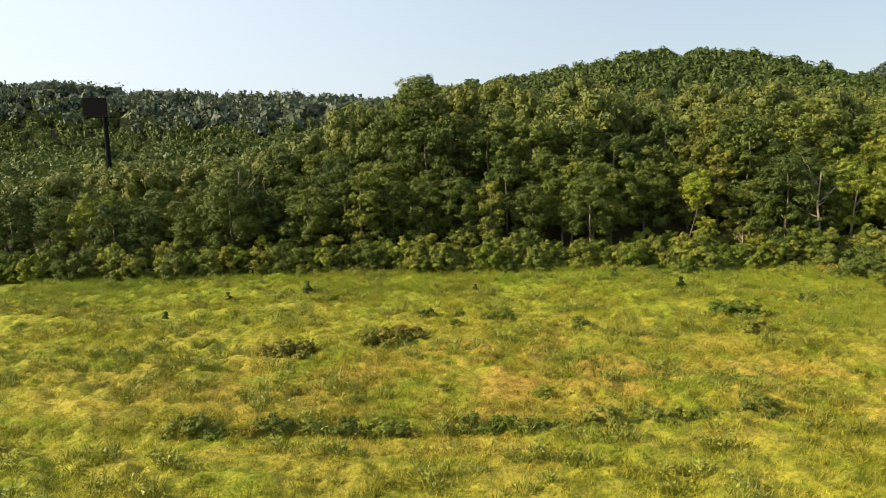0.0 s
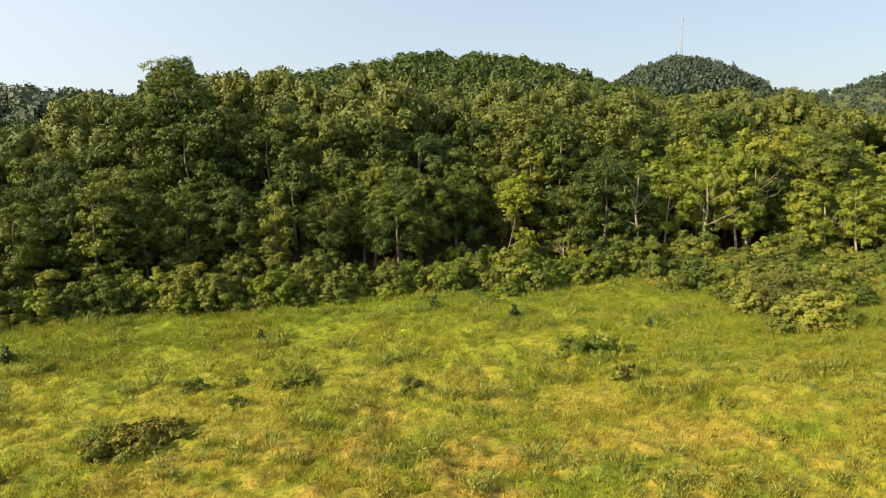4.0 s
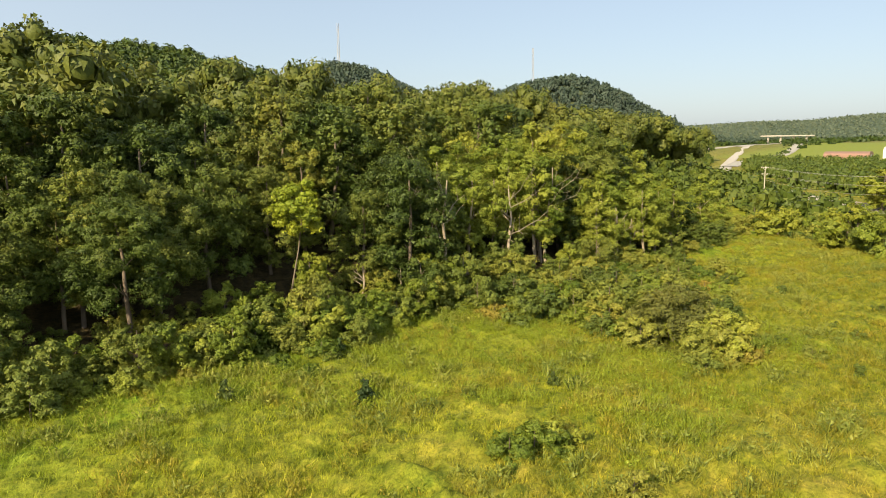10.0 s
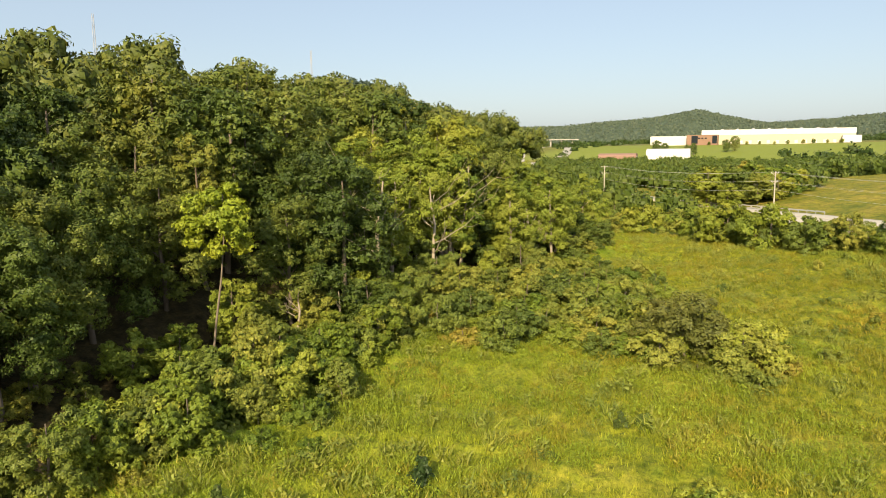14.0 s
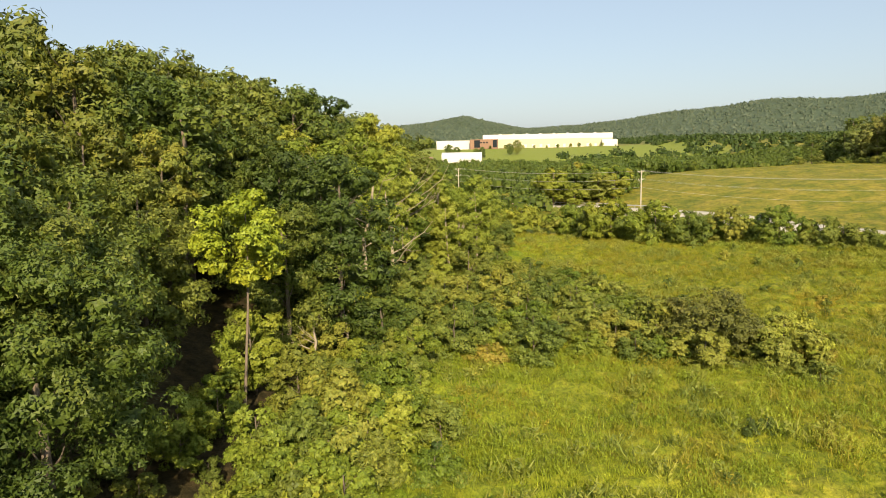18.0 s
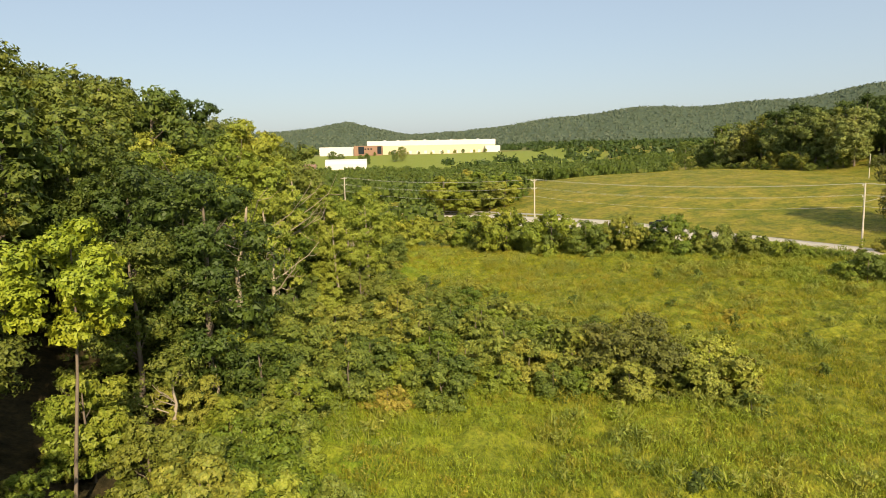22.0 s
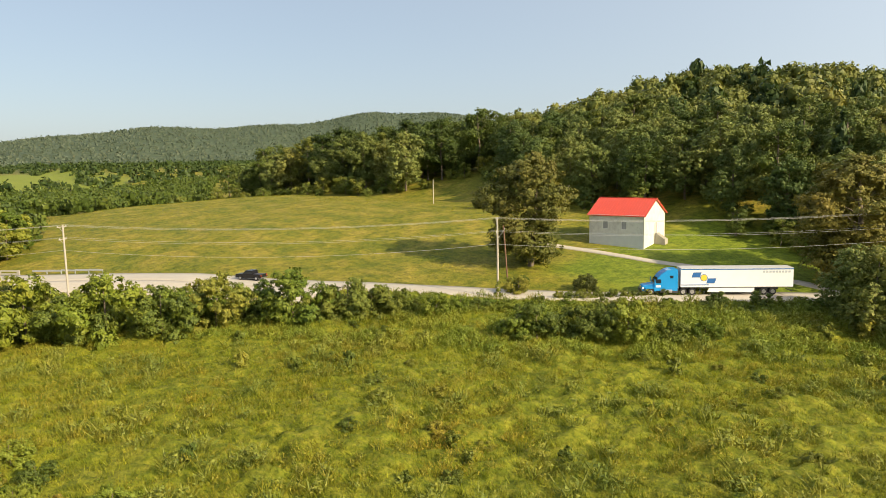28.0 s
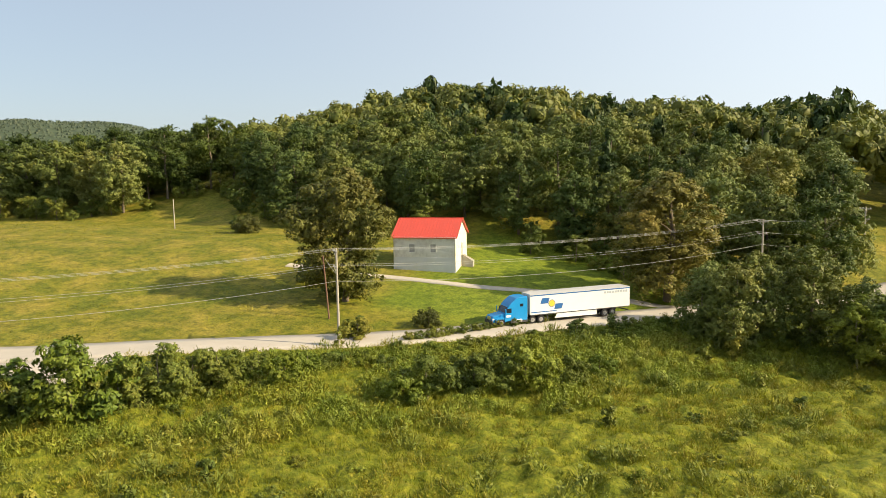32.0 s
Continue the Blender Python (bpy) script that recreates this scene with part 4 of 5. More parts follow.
woods("valley_woods", "woods across the broad valley floor", cover(25, 560, 1600, -500, 700, 2000, lambda x, y: (along_road(x, y)[0] > 40) & ~((x > 700) & (x < 1050) & (y > 0) & (y < 300)) & ~((x < 900) & (np.abs(y - 190 - (x - 550) * 0.1) < 90)), 0.9), M_HILL, 15, 8, 9, 40, 1.9, BALL1)
woods("far_meadow_woods", "woods beyond the meadow", cover(26, 372, 640, -300, 0, 420, lambda x, y: y < np.interp(x, (372, 640), (-16, -124))), M_HILL2, 16, 7, 14, 110, 1.2, BALL1)
# far hills: air haze stands in the leaf colour itself
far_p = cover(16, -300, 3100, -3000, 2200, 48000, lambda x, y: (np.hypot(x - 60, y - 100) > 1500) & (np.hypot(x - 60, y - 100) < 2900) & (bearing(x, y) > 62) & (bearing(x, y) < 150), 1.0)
woods("far_hills_woods", "distant wooded hills, blue haze tint in leaf colour", far_p, M_FAR_HAZE, 6, 6.5, 10, 2, 3, BALL1)


# ---- field grass and weeds ----
def field_points(seed, n, x0=-78, x1=172, y0=14, y1=137):
    rng = np.random.default_rng(seed)
    p = rng.uniform((x0, y0), (x1, y1), (n, 2))
    d, _ = along_road(p[:, 0], p[:, 1])
    lay = (np.abs(p[:, 0] - 173) < 25) & (near_road(p[:, 0], p[:, 1]) < 17)
    return p[(d > 5.2) & (near_road(p[:, 0], p[:, 1]) > 0) & ~lay], rng


def patchy(p, scale, seed):
    """Smooth uneven values over the field, about 0 to 1."""
    r = np.random.default_rng(seed)
    v = np.zeros(len(p))
    for k in range(7):
        a = r.uniform(0, 6.28)
        f = scale * r.uniform(0.6, 1.8)
        v += np.sin(p[:, 0] * math.cos(a) * f + p[:, 1] * math.sin(a) * f + r.uniform(0, 6.28))
    return 0.5 + v / 7


sx, sy = np.meshgrid(np.arange(-80, 176, 0.52), np.arange(14, 140, 0.52), indexing="ij")
sd, _ = along_road(sx, sy)
near_side = np.where(np.abs(sx - 173) < 25, near_road(sx, sy) - 17, near_road(sx, sy))


def sward(x, y):
    """How high the matted grass stands above the soil."""
    n = 0.50 * lattice_noise(x, y, 3.1, 1) + 0.55 * lattice_noise(x + 7, y, 1.35, 2) + 0.35 * lattice_noise(x, y + 3, 0.7, 3)
    return 0.06 + 1.35 * np.clip(n - 0.36, 0, 1) * (0.45 + 0.9 * lattice_noise(x, y, 17, 5))


sh = np.where((sd > 5.5) & (near_side > 0), sward(sx, sy), -0.4) * 1.0
rim = np.minimum.reduce([sx + 80, 175.5 - sx, sy - 14, 139.5 - sy])
sh = np.where(rim < 1.0, -0.3, sh)
sh = sh + np.random.default_rng(8).uniform(-0.1, 0.14, sh.shape)
sv = np.stack([sx, sy, land(sx, sy) + sh], -1).reshape(-1, 3)
si = np.arange(sx.size).reshape(sx.shape)
sf = np.stack([si[:-1, :-1], si[1:, :-1], si[1:, 1:], si[:-1, 1:]], -1).reshape(-1, 4)
matted = new("matted_grass", raw_mesh("matted_grass", sv, sf, M_SWARD))
tagged(matted, "matted uneven field grass in soft mounds", "grass", kind="stuff")
gp, rng = field_points(31, 150000)
meadow = rng.uniform((100, -12), (330, 150), (30000, 2))
md, _ = along_road(meadow[:, 0], meadow[:, 1])
meadow = meadow[(md > 5.2) & (near_road(meadow[:, 0], meadow[:, 1]) < 0) & ~((meadow[:, 0] < 150) & (meadow[:, 1] < 34))]
gp = np.concatenate([gp, meadow])
gz = land(gp[:, 0], gp[:, 1]) + sward(gp[:, 0], gp[:, 1]) * 0.75 * (near_road(gp[:, 0], gp[:, 1]) > 0)
tall = np.where(np.arange(len(gp)) >= len(gp) - len(meadow), 0.55, 1.0) * np.clip(0.24 + 0.42 * patchy(gp, 0.35, 3) + 0.25 * patchy(gp, 1.1, 4), 0.18, 0.95)
blades = 3
c = np.repeat(np.column_stack([gp, gz - 0.05]), blades, 0) + np.column_stack([rng.normal(size=(len(gp) * blades, 2)) * 0.22, np.zeros(len(gp) * blades)])
hgt = np.repeat(tall, blades) * rng.uniform(0.5, 1.15, len(c))
ang = rng.uniform(0, 6.28, len(c))
w = rng.uniform(0.02, 0.06, len(c))
off = np.column_stack([np.cos(ang) * w, np.sin(ang) * w, np.zeros(len(c))])
lean = np.column_stack([rng.normal(size=(len(c), 2)) * 0.5 + np.array((0.2, 0.06)), np.ones(len(c))])
v = np.stack([c - off, c + off, c + lean * hgt[:, None]], 1).reshape(-1, 3)
grass = new("grass", raw_mesh("grass", v, np.arange(len(v)).reshape(-1, 3), M_BLADE))
tagged(grass, "tall yellow-green field grass gone to seed", "grass", kind="stuff")


def weeds(name, label, seed, n, material, keep, size=(0.35, 0.75), height=1.0, count=24, leaf=0.2):
    p, rng = field_points(seed, n)
    p = p[keep(p)]
    z = land(p[:, 0], p[:, 1]) + 0.5 * sward(p[:, 0], p[:, 1])
    kinds = []
    for _ in range(5):
        up = count * 2 // 3
        foot = np.column_stack([rng.normal(size=(up, 2)) * 0.42, rng.uniform(-0.7, 0.35, up)])
        rise = np.column_stack([foot[:, :2] * 0.7 + rng.normal(size=(up, 2)) * 0.25, rng.uniform(0.5, 1.1, up)]) * (leaf / 0.13)
        turn = rng.uniform(0, 6.28, up)
        half = np.column_stack([np.cos(turn), np.sin(turn), np.zeros(up)]) * (leaf * 0.55)
        stalks = np.stack([foot - half, foot + half, foot + rise], 1).reshape(-1, 3), np.arange(3 * up).reshape(up, 3)
        d = unit(rng.normal(size=(count - up, 3)) + np.array((0, 0, 0.9)))
        q = d * rng.uniform(0.45, 1.0, (count - up, 1))
        kinds.append(stack([stalks, leaves_at(rng, q, d + np.array((0, 0, 0.5)) + rng.normal(size=(count - up, 3)) * 0.4, leaf / 0.55, 1.8, True)]))
    vs, fs, at = [], [], 0
    for (x, y), h in zip(p, z):
        v, f = kinds[rng.integers(5)]
        s = rng.uniform(*size)
        a = rng.uniform(0, 6.28)
        cs, sn = math.cos(a), math.sin(a)
        vs.append(np.column_stack([(v[:, 0] * cs - v[:, 1] * sn) * s + x, (v[:, 0] * sn + v[:, 1] * cs) * s + y, (v[:, 2] + 0.7) * s * height + h]))
        fs.append(f + at)
        at += len(v)
    ob = new(name, raw_mesh(name, np.concatenate(vs), np.concatenate(fs), material))
    return tagged(ob, label, "weeds", kind="stuff")


# tussocks of long seeding grass, fanning out
tp, rng = field_points(41, 16000)
tp = tp[patchy(tp, 0.5, 9) > 0.36]
tz = land(tp[:, 0], tp[:, 1]) + 0.6 * sward(tp[:, 0], tp[:, 1])
fan = 17
tc = np.repeat(np.column_stack([tp, tz]), fan, 0) + np.column_stack([rng.normal(size=(len(tp) * fan, 2)) * 0.16, np.zeros(len(tp) * fan)])
ta = rng.uniform(0, 6.28, len(tc))
out = np.column_stack([np.cos(ta), np.sin(ta), np.zeros(len(tc))])
th = (np.repeat(rng.uniform(0.5, 1.15, len(tp)), fan) * rng.uniform(0.6, 1.1, len(tc)))[:, None]
tw = np.column_stack([-out[:, 1], out[:, 0], out[:, 2]]) * rng.uniform(0.018, 0.042, (len(tc), 1))
tip = tc + out * th * rng.uniform(0.2, 0.75, (len(tc), 1)) + np.array((0.12, 0.04, 0.85)) * th
tv = np.stack([tc - tw, tc + tw, tip], 1).reshape(-1, 3)
tussocks = new("grass_tussocks", raw_mesh("grass_tussocks", tv, np.arange(len(tv)).reshape(-1, 3), M_BLADE))
tagged(tussocks, "uneven tussocks of seeding grass", "grass", kind="stuff")
weeds("weed_clumps", "leafy green weeds among the grass", 42, 9000, M_WEED, lambda p: (patchy(p, 0.22, 12) > 0.52) | (p[:, 0] > 58) | (p[:, 1] > 124) & (patchy(p, 0.4, 5) > 0.35), (0.25, 0.6), 1.1, 32, 0.098)
weeds("brush_clumps", "dark leafy brush between the grasses", 43, 5000, M_VINE, lambda p: (patchy(p, 0.13, 15) > 0.60) | (p[:, 1] > 129), (0.3, 0.75), 1.0, 36, 0.11)
weeds("roadside_weeds", "lush bright weeds in front of the hedge", 44, 80000, M_LIME, lambda p: (along_road(p[:, 0], p[:, 1])[0] < 27) & (along_road(p[:, 0], p[:, 1])[0] > 7.5) & (patchy(p, 0.5, 25) > 0.36), (0.35, 0.9), 1.0, 36, 0.118)

weeds("edge_weeds", "lush bright green weeds along the wood's edge", 45, 48000, M_LUSH, lambda p: ((p[:, 1] > 121 + 6 * np.sin(p[:, 0] * 0.12)) & (p[:, 0] < 66) & (patchy(p, 0.45, 31) > 0.36)) | ((p[:, 0] > 46 + 5 * np.sin(p[:, 1] * 0.2)) & (p[:, 0] < 92) & (p[:, 1] > 91) & (patchy(p, 0.45, 31) > 0.34)), (0.38, 1.05), 1.0, 58, 0.058)
weeds("field_weeds", "darker leafy weeds in patches of the field", 46, 46000, M_WEED, lambda p: (patchy(p, 0.3, 33) > np.where(p[:, 0] > 62, 0.42, 0.56)) & (patchy(p, 0.9, 34) > 0.42), (0.28, 0.8), 1.1, 32, 0.09)
weeds("field_brush", "dark green brush dotted over the field", 47, 14000, M_VINE, lambda p: (patchy(p, 0.25, 36) > 0.50) & (patchy(p, 1.3, 37) > 0.48), (0.45, 1.05), 1.0, 60, 0.11)


# ---- built things: helpers ----
def box(bm, c, s, bevel=0.0):
    r = bmesh.ops.create_cube(bm, size=1.0, matrix=Matrix.Translation(c) @ Matrix.Diagonal((*s, 1)))
    if bevel:
        edges = list({e for v in r["verts"] for e in v.link_edges})
        bmesh.ops.bevel(bm, geom=edges, offset=bevel, segments=2, affect="EDGES", profile=0.6)


def boxed(c, s, bevel=0.0):
    bm = bmesh.new()
    box(bm, c, s, bevel)
    return bm


def profile(points, y0, y1, bevel=0.0):
    """A side outline in x and z, carried across from y0 to y1."""
    bm = bmesh.new()
    a = [bm.verts.new((x, y0, z)) for x, z in points]
    b = [bm.verts.new((x, y1, z)) for x, z in points]
    n = len(points)
    bm.faces.new(a[::-1])
    bm.faces.new(b)
    for i in range(n):
        bm.faces.new((a[i], a[(i + 1) % n], b[(i + 1) % n], b[i]))
    bmesh.ops.recalc_face_normals(bm, faces=bm.faces)
    if bevel:
        bmesh.ops.bevel(bm, geom=list(bm.edges), offset=bevel, segments=2, affect="EDGES", profile=0.6)
    return bm


def drum(c, radius, width, axis="Y", seg=20, bevel=0.0, tip=None):
    bm = bmesh.new()
    rot = {"Y": pose(0, 0, 0, 90), "X": pose(0, 0, 0, 0, 90), "Z": Matrix()}[axis]
    r = bmesh.ops.create_cone(bm, segments=seg, radius1=radius, radius2=radius if tip is None else tip, depth=width, cap_ends=True, matrix=Matrix.Translation(c) @ rot)
    if bevel:
        rim = [e for e in bm.edges if any(len(f.verts) > 4 for f in e.link_faces)]
        bmesh.ops.bevel(bm, geom=rim, offset=bevel, segments=2, affect="EDGES")
    return bm


def wheel(parent, x, y, radius, width, out):
    w = part("wheel", drum((x, y, radius), radius, width, bevel=0.05), M_TYRE, parent)
    part("rim", drum((x, y + out * width * 0.5, radius), radius * 0.58, 0.06, bevel=0.02), M_STEEL, w, "polished metal rim")
    part("hub", drum((x, y + out * (width * 0.5 + 0.06), radius), radius * 0.2, 0.14, bevel=0.02), M_STEEL, w)
    return w


M_TYRE = plain("tyre_rubber", (0.025, 0.025, 0.027), 0.85)
M_STEEL = plain("bright_metal", (0.62, 0.62, 0.62), 0.3, metal=1.0, vary=0.15)
M_BLUE = plain("blue_paint", (0.02, 0.27, 0.62), 0.25, vary=0.1, scale=1.0, relief=0.0)
M_LOGO = plain("logo_blue", (0.03, 0.13, 0.36), 0.4, vary=0.1, relief=0.0)
M_GOLD = plain("logo_yellow", (0.80, 0.55, 0.06), 0.4, vary=0.1, relief=0.0)
M_GREY = plain("grey_lettering", (0.42, 0.46, 0.50), 0.5, vary=0.1, relief=0.0)
M_VAN = plain("white_trailer_side", (0.80, 0.80, 0.78), 0.4, vary=0.12, scale=0.7, relief=0.0)
M_VANTOP = plain("dull_trailer_roof", (0.50, 0.49, 0.47), 0.5, vary=0.2, scale=0.6)
M_BLACK = plain("black_paint", (0.012, 0.012, 0.014), 0.25, vary=0.2, relief=0.0)
M_CHASSIS = plain("dark_chassis", (0.05, 0.05, 0.055), 0.6)
M_PANE = plain("dark_glass", (0.02, 0.025, 0.03), 0.08, vary=0.1, relief=0.0)
M_LAMPGLASS = plain("lamp_lens", (0.75, 0.72, 0.66), 0.15, vary=0.05, relief=0.0)
M_POLE = plain("weathered_pole", (0.45, 0.40, 0.33), 0.85, vary=0.35, scale=1.2, relief=0.4)
M_BROWN = plain("brown_pole", (0.20, 0.11, 0.07), 0.85, vary=0.35, scale=1.2, relief=0.4)
M_WIRE = plain("grey_cable", (0.42, 0.41, 0.38), 0.5, vary=0.1, relief=0.0)
M_CERAMIC = plain("insulator", (0.5, 0.5, 0.5), 0.3)
M_REDROOF = plain("red_metal_roof", (0.60, 0.075, 0.042), 0.38, vary=0.12, scale=0.6, relief=0.0)
M_CONCRETE = plain("concrete", (0.38, 0.35, 0.30), 0.85, vary=0.25, scale=1.2, relief=0.3)


def clapboard(name, color, dirt):
    m, nt, b = nodes_of(name)
    co = nt.nodes.new("ShaderNodeTexCoord").outputs["Object"]
    wav = nt.nodes.new("ShaderNodeTexWave")
    wav.wave_type, wav.bands_direction, wav.wave_profile = "BANDS", "Z", "SAW"
    wav.inputs["Scale"].default_value = 1.9
    nt.links.new(co, wav.inputs[0])
    stain = noise_node(nt, co, 0.9, 5.0, 0.7)
    col = mix(nt, maths(nt, "MULTIPLY", maths(nt, "SUBTRACT", stain, 0.45), 4.0, True), color, dirt)
    nt.links.new(col, b.inputs["Base Color"])
    b.inputs["Roughness"].default_value = 0.75
    bump(nt, b, wav.outputs["Fac"], 0.6, 0.03)
    return m


M_BOARD = clapboard("weathered_clapboard", (0.74, 0.72, 0.66), (0.56, 0.53, 0.48))
M_GABLE = clapboard("cream_clapboard", (0.80, 0.76, 0.62), (0.72, 0.67, 0.52))
M_BLOCK = plain("painted_block", (0.66, 0.66, 0.64), 0.8, vary=0.15, scale=1.0)
M_TRIM = plain("white_trim", (0.78, 0.76, 0.70), 0.6, vary=0.1)
M_SHUT = plain("grey_boarding", (0.40, 0.39, 0.37), 0.8, vary=0.3)


# ---- the red-roofed building: x along the ridge, front gable at -x ----
def red_house(x, y, z, turn, length, width, eave, ridge):
    h = empty("house", (x, y, z), turn)
    L, W = length / 2, width / 2
    sides = {1: [(-1.6, 1.9), (2.2, 1.9)], -1: [(-2.0, 1.9), (2.0, 1.9)]}
    for s in (1, -1):
        bm = bmesh.new()
        box(bm, (0, s * (W - 0.1), -0.15), (length, 0.24, 3.1))
        part("foundation", bm, M_BLOCK, h, "painted concrete-block foundation")
        # side wall with openings
        cuts = sorted(sides[s])
        bm = bmesh.new()
        x0 = -L
        for cx, cz in cuts:
            box(bm, ((x0 + cx - 0.5) / 2, s * (W - 0.1), (1.4 + eave) / 2), (cx - 0.5 - x0, 0.2, eave - 1.4))
            box(bm, (cx, s * (W - 0.1), (1.4 + 2.3) / 2), (1.0, 0.2, 0.9))
            box(bm, (cx, s * (W - 0.1), (3.7 + eave) / 2), (1.0, 0.2, eave - 3.7))
            x0 = cx + 0.5
        box(bm, ((x0 + L) / 2, s * (W - 0.1), (1.4 + eave) / 2), (L - x0, 0.2, eave - 1.4))
        part("side_wall", bm, M_BOARD, h, "weathered white clapboard side wall")
        for cx, cz in cuts:
            win = part("window", boxed((cx, s * (W - 0.12), 3.0), (1.0, 0.06, 1.4)), M_SHUT, h, "window boarded up in grey")
            bm = bmesh.new()
            for dx in (-0.55, 0.55):
                box(bm, (cx + dx, s * (W + 0.02), 3.0), (0.1, 0.06, 1.6))
            for dz in (-0.75, 0.75):
                box(bm, (cx, s * (W + 0.02), 3.0 + dz), (1.2, 0.07, 0.1))
            part("window_frame", bm, M_TRIM, win)
        part("rafter_tail", boxed((0, s * (W + 0.2), eave - 0.02), (length + 0.4, 0.08, 0.16)), M_TRIM, h)
    for s in (-1, 1):
        mat = M_GABLE
        bm = bmesh.new()
        pts = [(-W, -1.6), (W, -1.6), (W, eave), (0, ridge), (-W, eave)]
        a = [bm.verts.new((s * L, py, pz)) for py, pz in pts]
        b = [bm.verts.new((s * (L - 0.2), py, pz)) for py, pz in pts]
        bm.faces.new(a)
        bm.faces.new(b[::-1])
        for i in range(5):
            bm.faces.new((a[i], b[i], b[(i + 1) % 5], a[(i + 1) % 5]))
        bmesh.ops.recalc_face_normals(bm, faces=bm.faces)
        part("gable_wall", bm, mat, h, "cream clapboard gable wall")
    # door and steps in the front gable
    door = part("door", boxed((-L - 0.03, -0.6, 2.35), (0.06, 1.0, 2.1), 0.01), M_SHUT, h, "plain grey door")
    bm = bmesh.new()
    for dy in (-0.58, 0.58):
        box(bm, (-L - 0.05, -0.6 + dy, 2.4), (0.08, 0.14, 2.3))
    box(bm, (-L - 0.05, -0.6, 3.5), (0.08, 1.3, 0.14))
    part("door_frame", bm, M_TRIM, door)
    for k in range(6):
        part("step", boxed((-L - 0.35 - 0.32 * k, -0.6, (0.1 - 0.2 * k) / 2), (0.32, 1.5, 2.5 - 0.2 * k)), M_CONCRETE, h, "concrete step")
    # metal roof: two slopes with standing seams
    for s in (1, -1):
        e, o = 0.35, 0.4
        slope = (ridge - eave) / W
        bm = bmesh.new()
        p = [(-L - o, 0, ridge + 0.12), (L + o, 0, ridge + 0.12), (L + o, s * (W + e), eave + 0.12 - e * slope), (-L - o, s * (W + e), eave + 0.12 - e * slope)]
        top = [bm.verts.new(q) for q in p]
        low = [bm.verts.new((q[0], q[1], q[2] - 0.1)) for q in p]
        bm.faces.new(top)
        bm.faces.new(low[::-1])
        for i in range(4):
            bm.faces.new((top[i], low[i], low[(i + 1) % 4], top[(i + 1) % 4]))
        bmesh.ops.recalc_face_normals(bm, faces=bm.faces)
        roof = part("roof_slope", bm, M_REDROOF, h, "bright red metal roof")
        ang = math.atan2(ridge - eave, W)
        for k in range(int((length + 0.8) / 0.6) + 1):
            bm = bmesh.new()
            ln = math.hypot(W + e, (W + e) * slope)
            bmesh.ops.create_cube(bm, size=1, matrix=Matrix.Translation((-L - 0.38 + k * 0.6, s * (W + e) / 2, ridge + 0.15 - (W + e) * slope / 2)) @ pose(0, 0, 0, -s * math.degrees(ang)) @ Matrix.Diagonal((0.04, ln, 0.05, 1)))
            part("seam", bm, M_REDROOF, roof)
    part("ridge_cap", boxed((0, 0, ridge + 0.14), (length + 0.84, 0.3, 0.06)), M_REDROOF, h)
    return tagged(h, "old white clapboard building with red metal roof", "house")


red_house(139.95, 7.35, 5.1, 0.23, 11.15, 10.4, 4.95, 7.9)
driveway = new("driveway", ribbon("driveway", [(161, 22), (150, 20), (140, 18), (126, 17.4), (113, 13.2), (104, 9.5), (97, 9.0), (92, 8.6)], -1.0, 1.0, 0.06, M_EDGE, 1.0, across=2))
tagged(driveway, "pale gravel track across the lawn", "driveway", kind="structure")
layby = new("layby", ribbon("layby", ROAD[(ROAD[:, 0] > 140) & (ROAD[:, 0] < 215)], 3.2, 11.5, 0.085, M_EDGE, 1.0, across=3))
tagged(layby, "pale gravel lay-by beside the road", "road", kind="structure")


# ---- lorry ----
ROAD_TURN = math.atan2(13.8, 13.0)
TRUCK = (117.1, 32.6)
truck_z = ground_at(116, 34) + 0.11


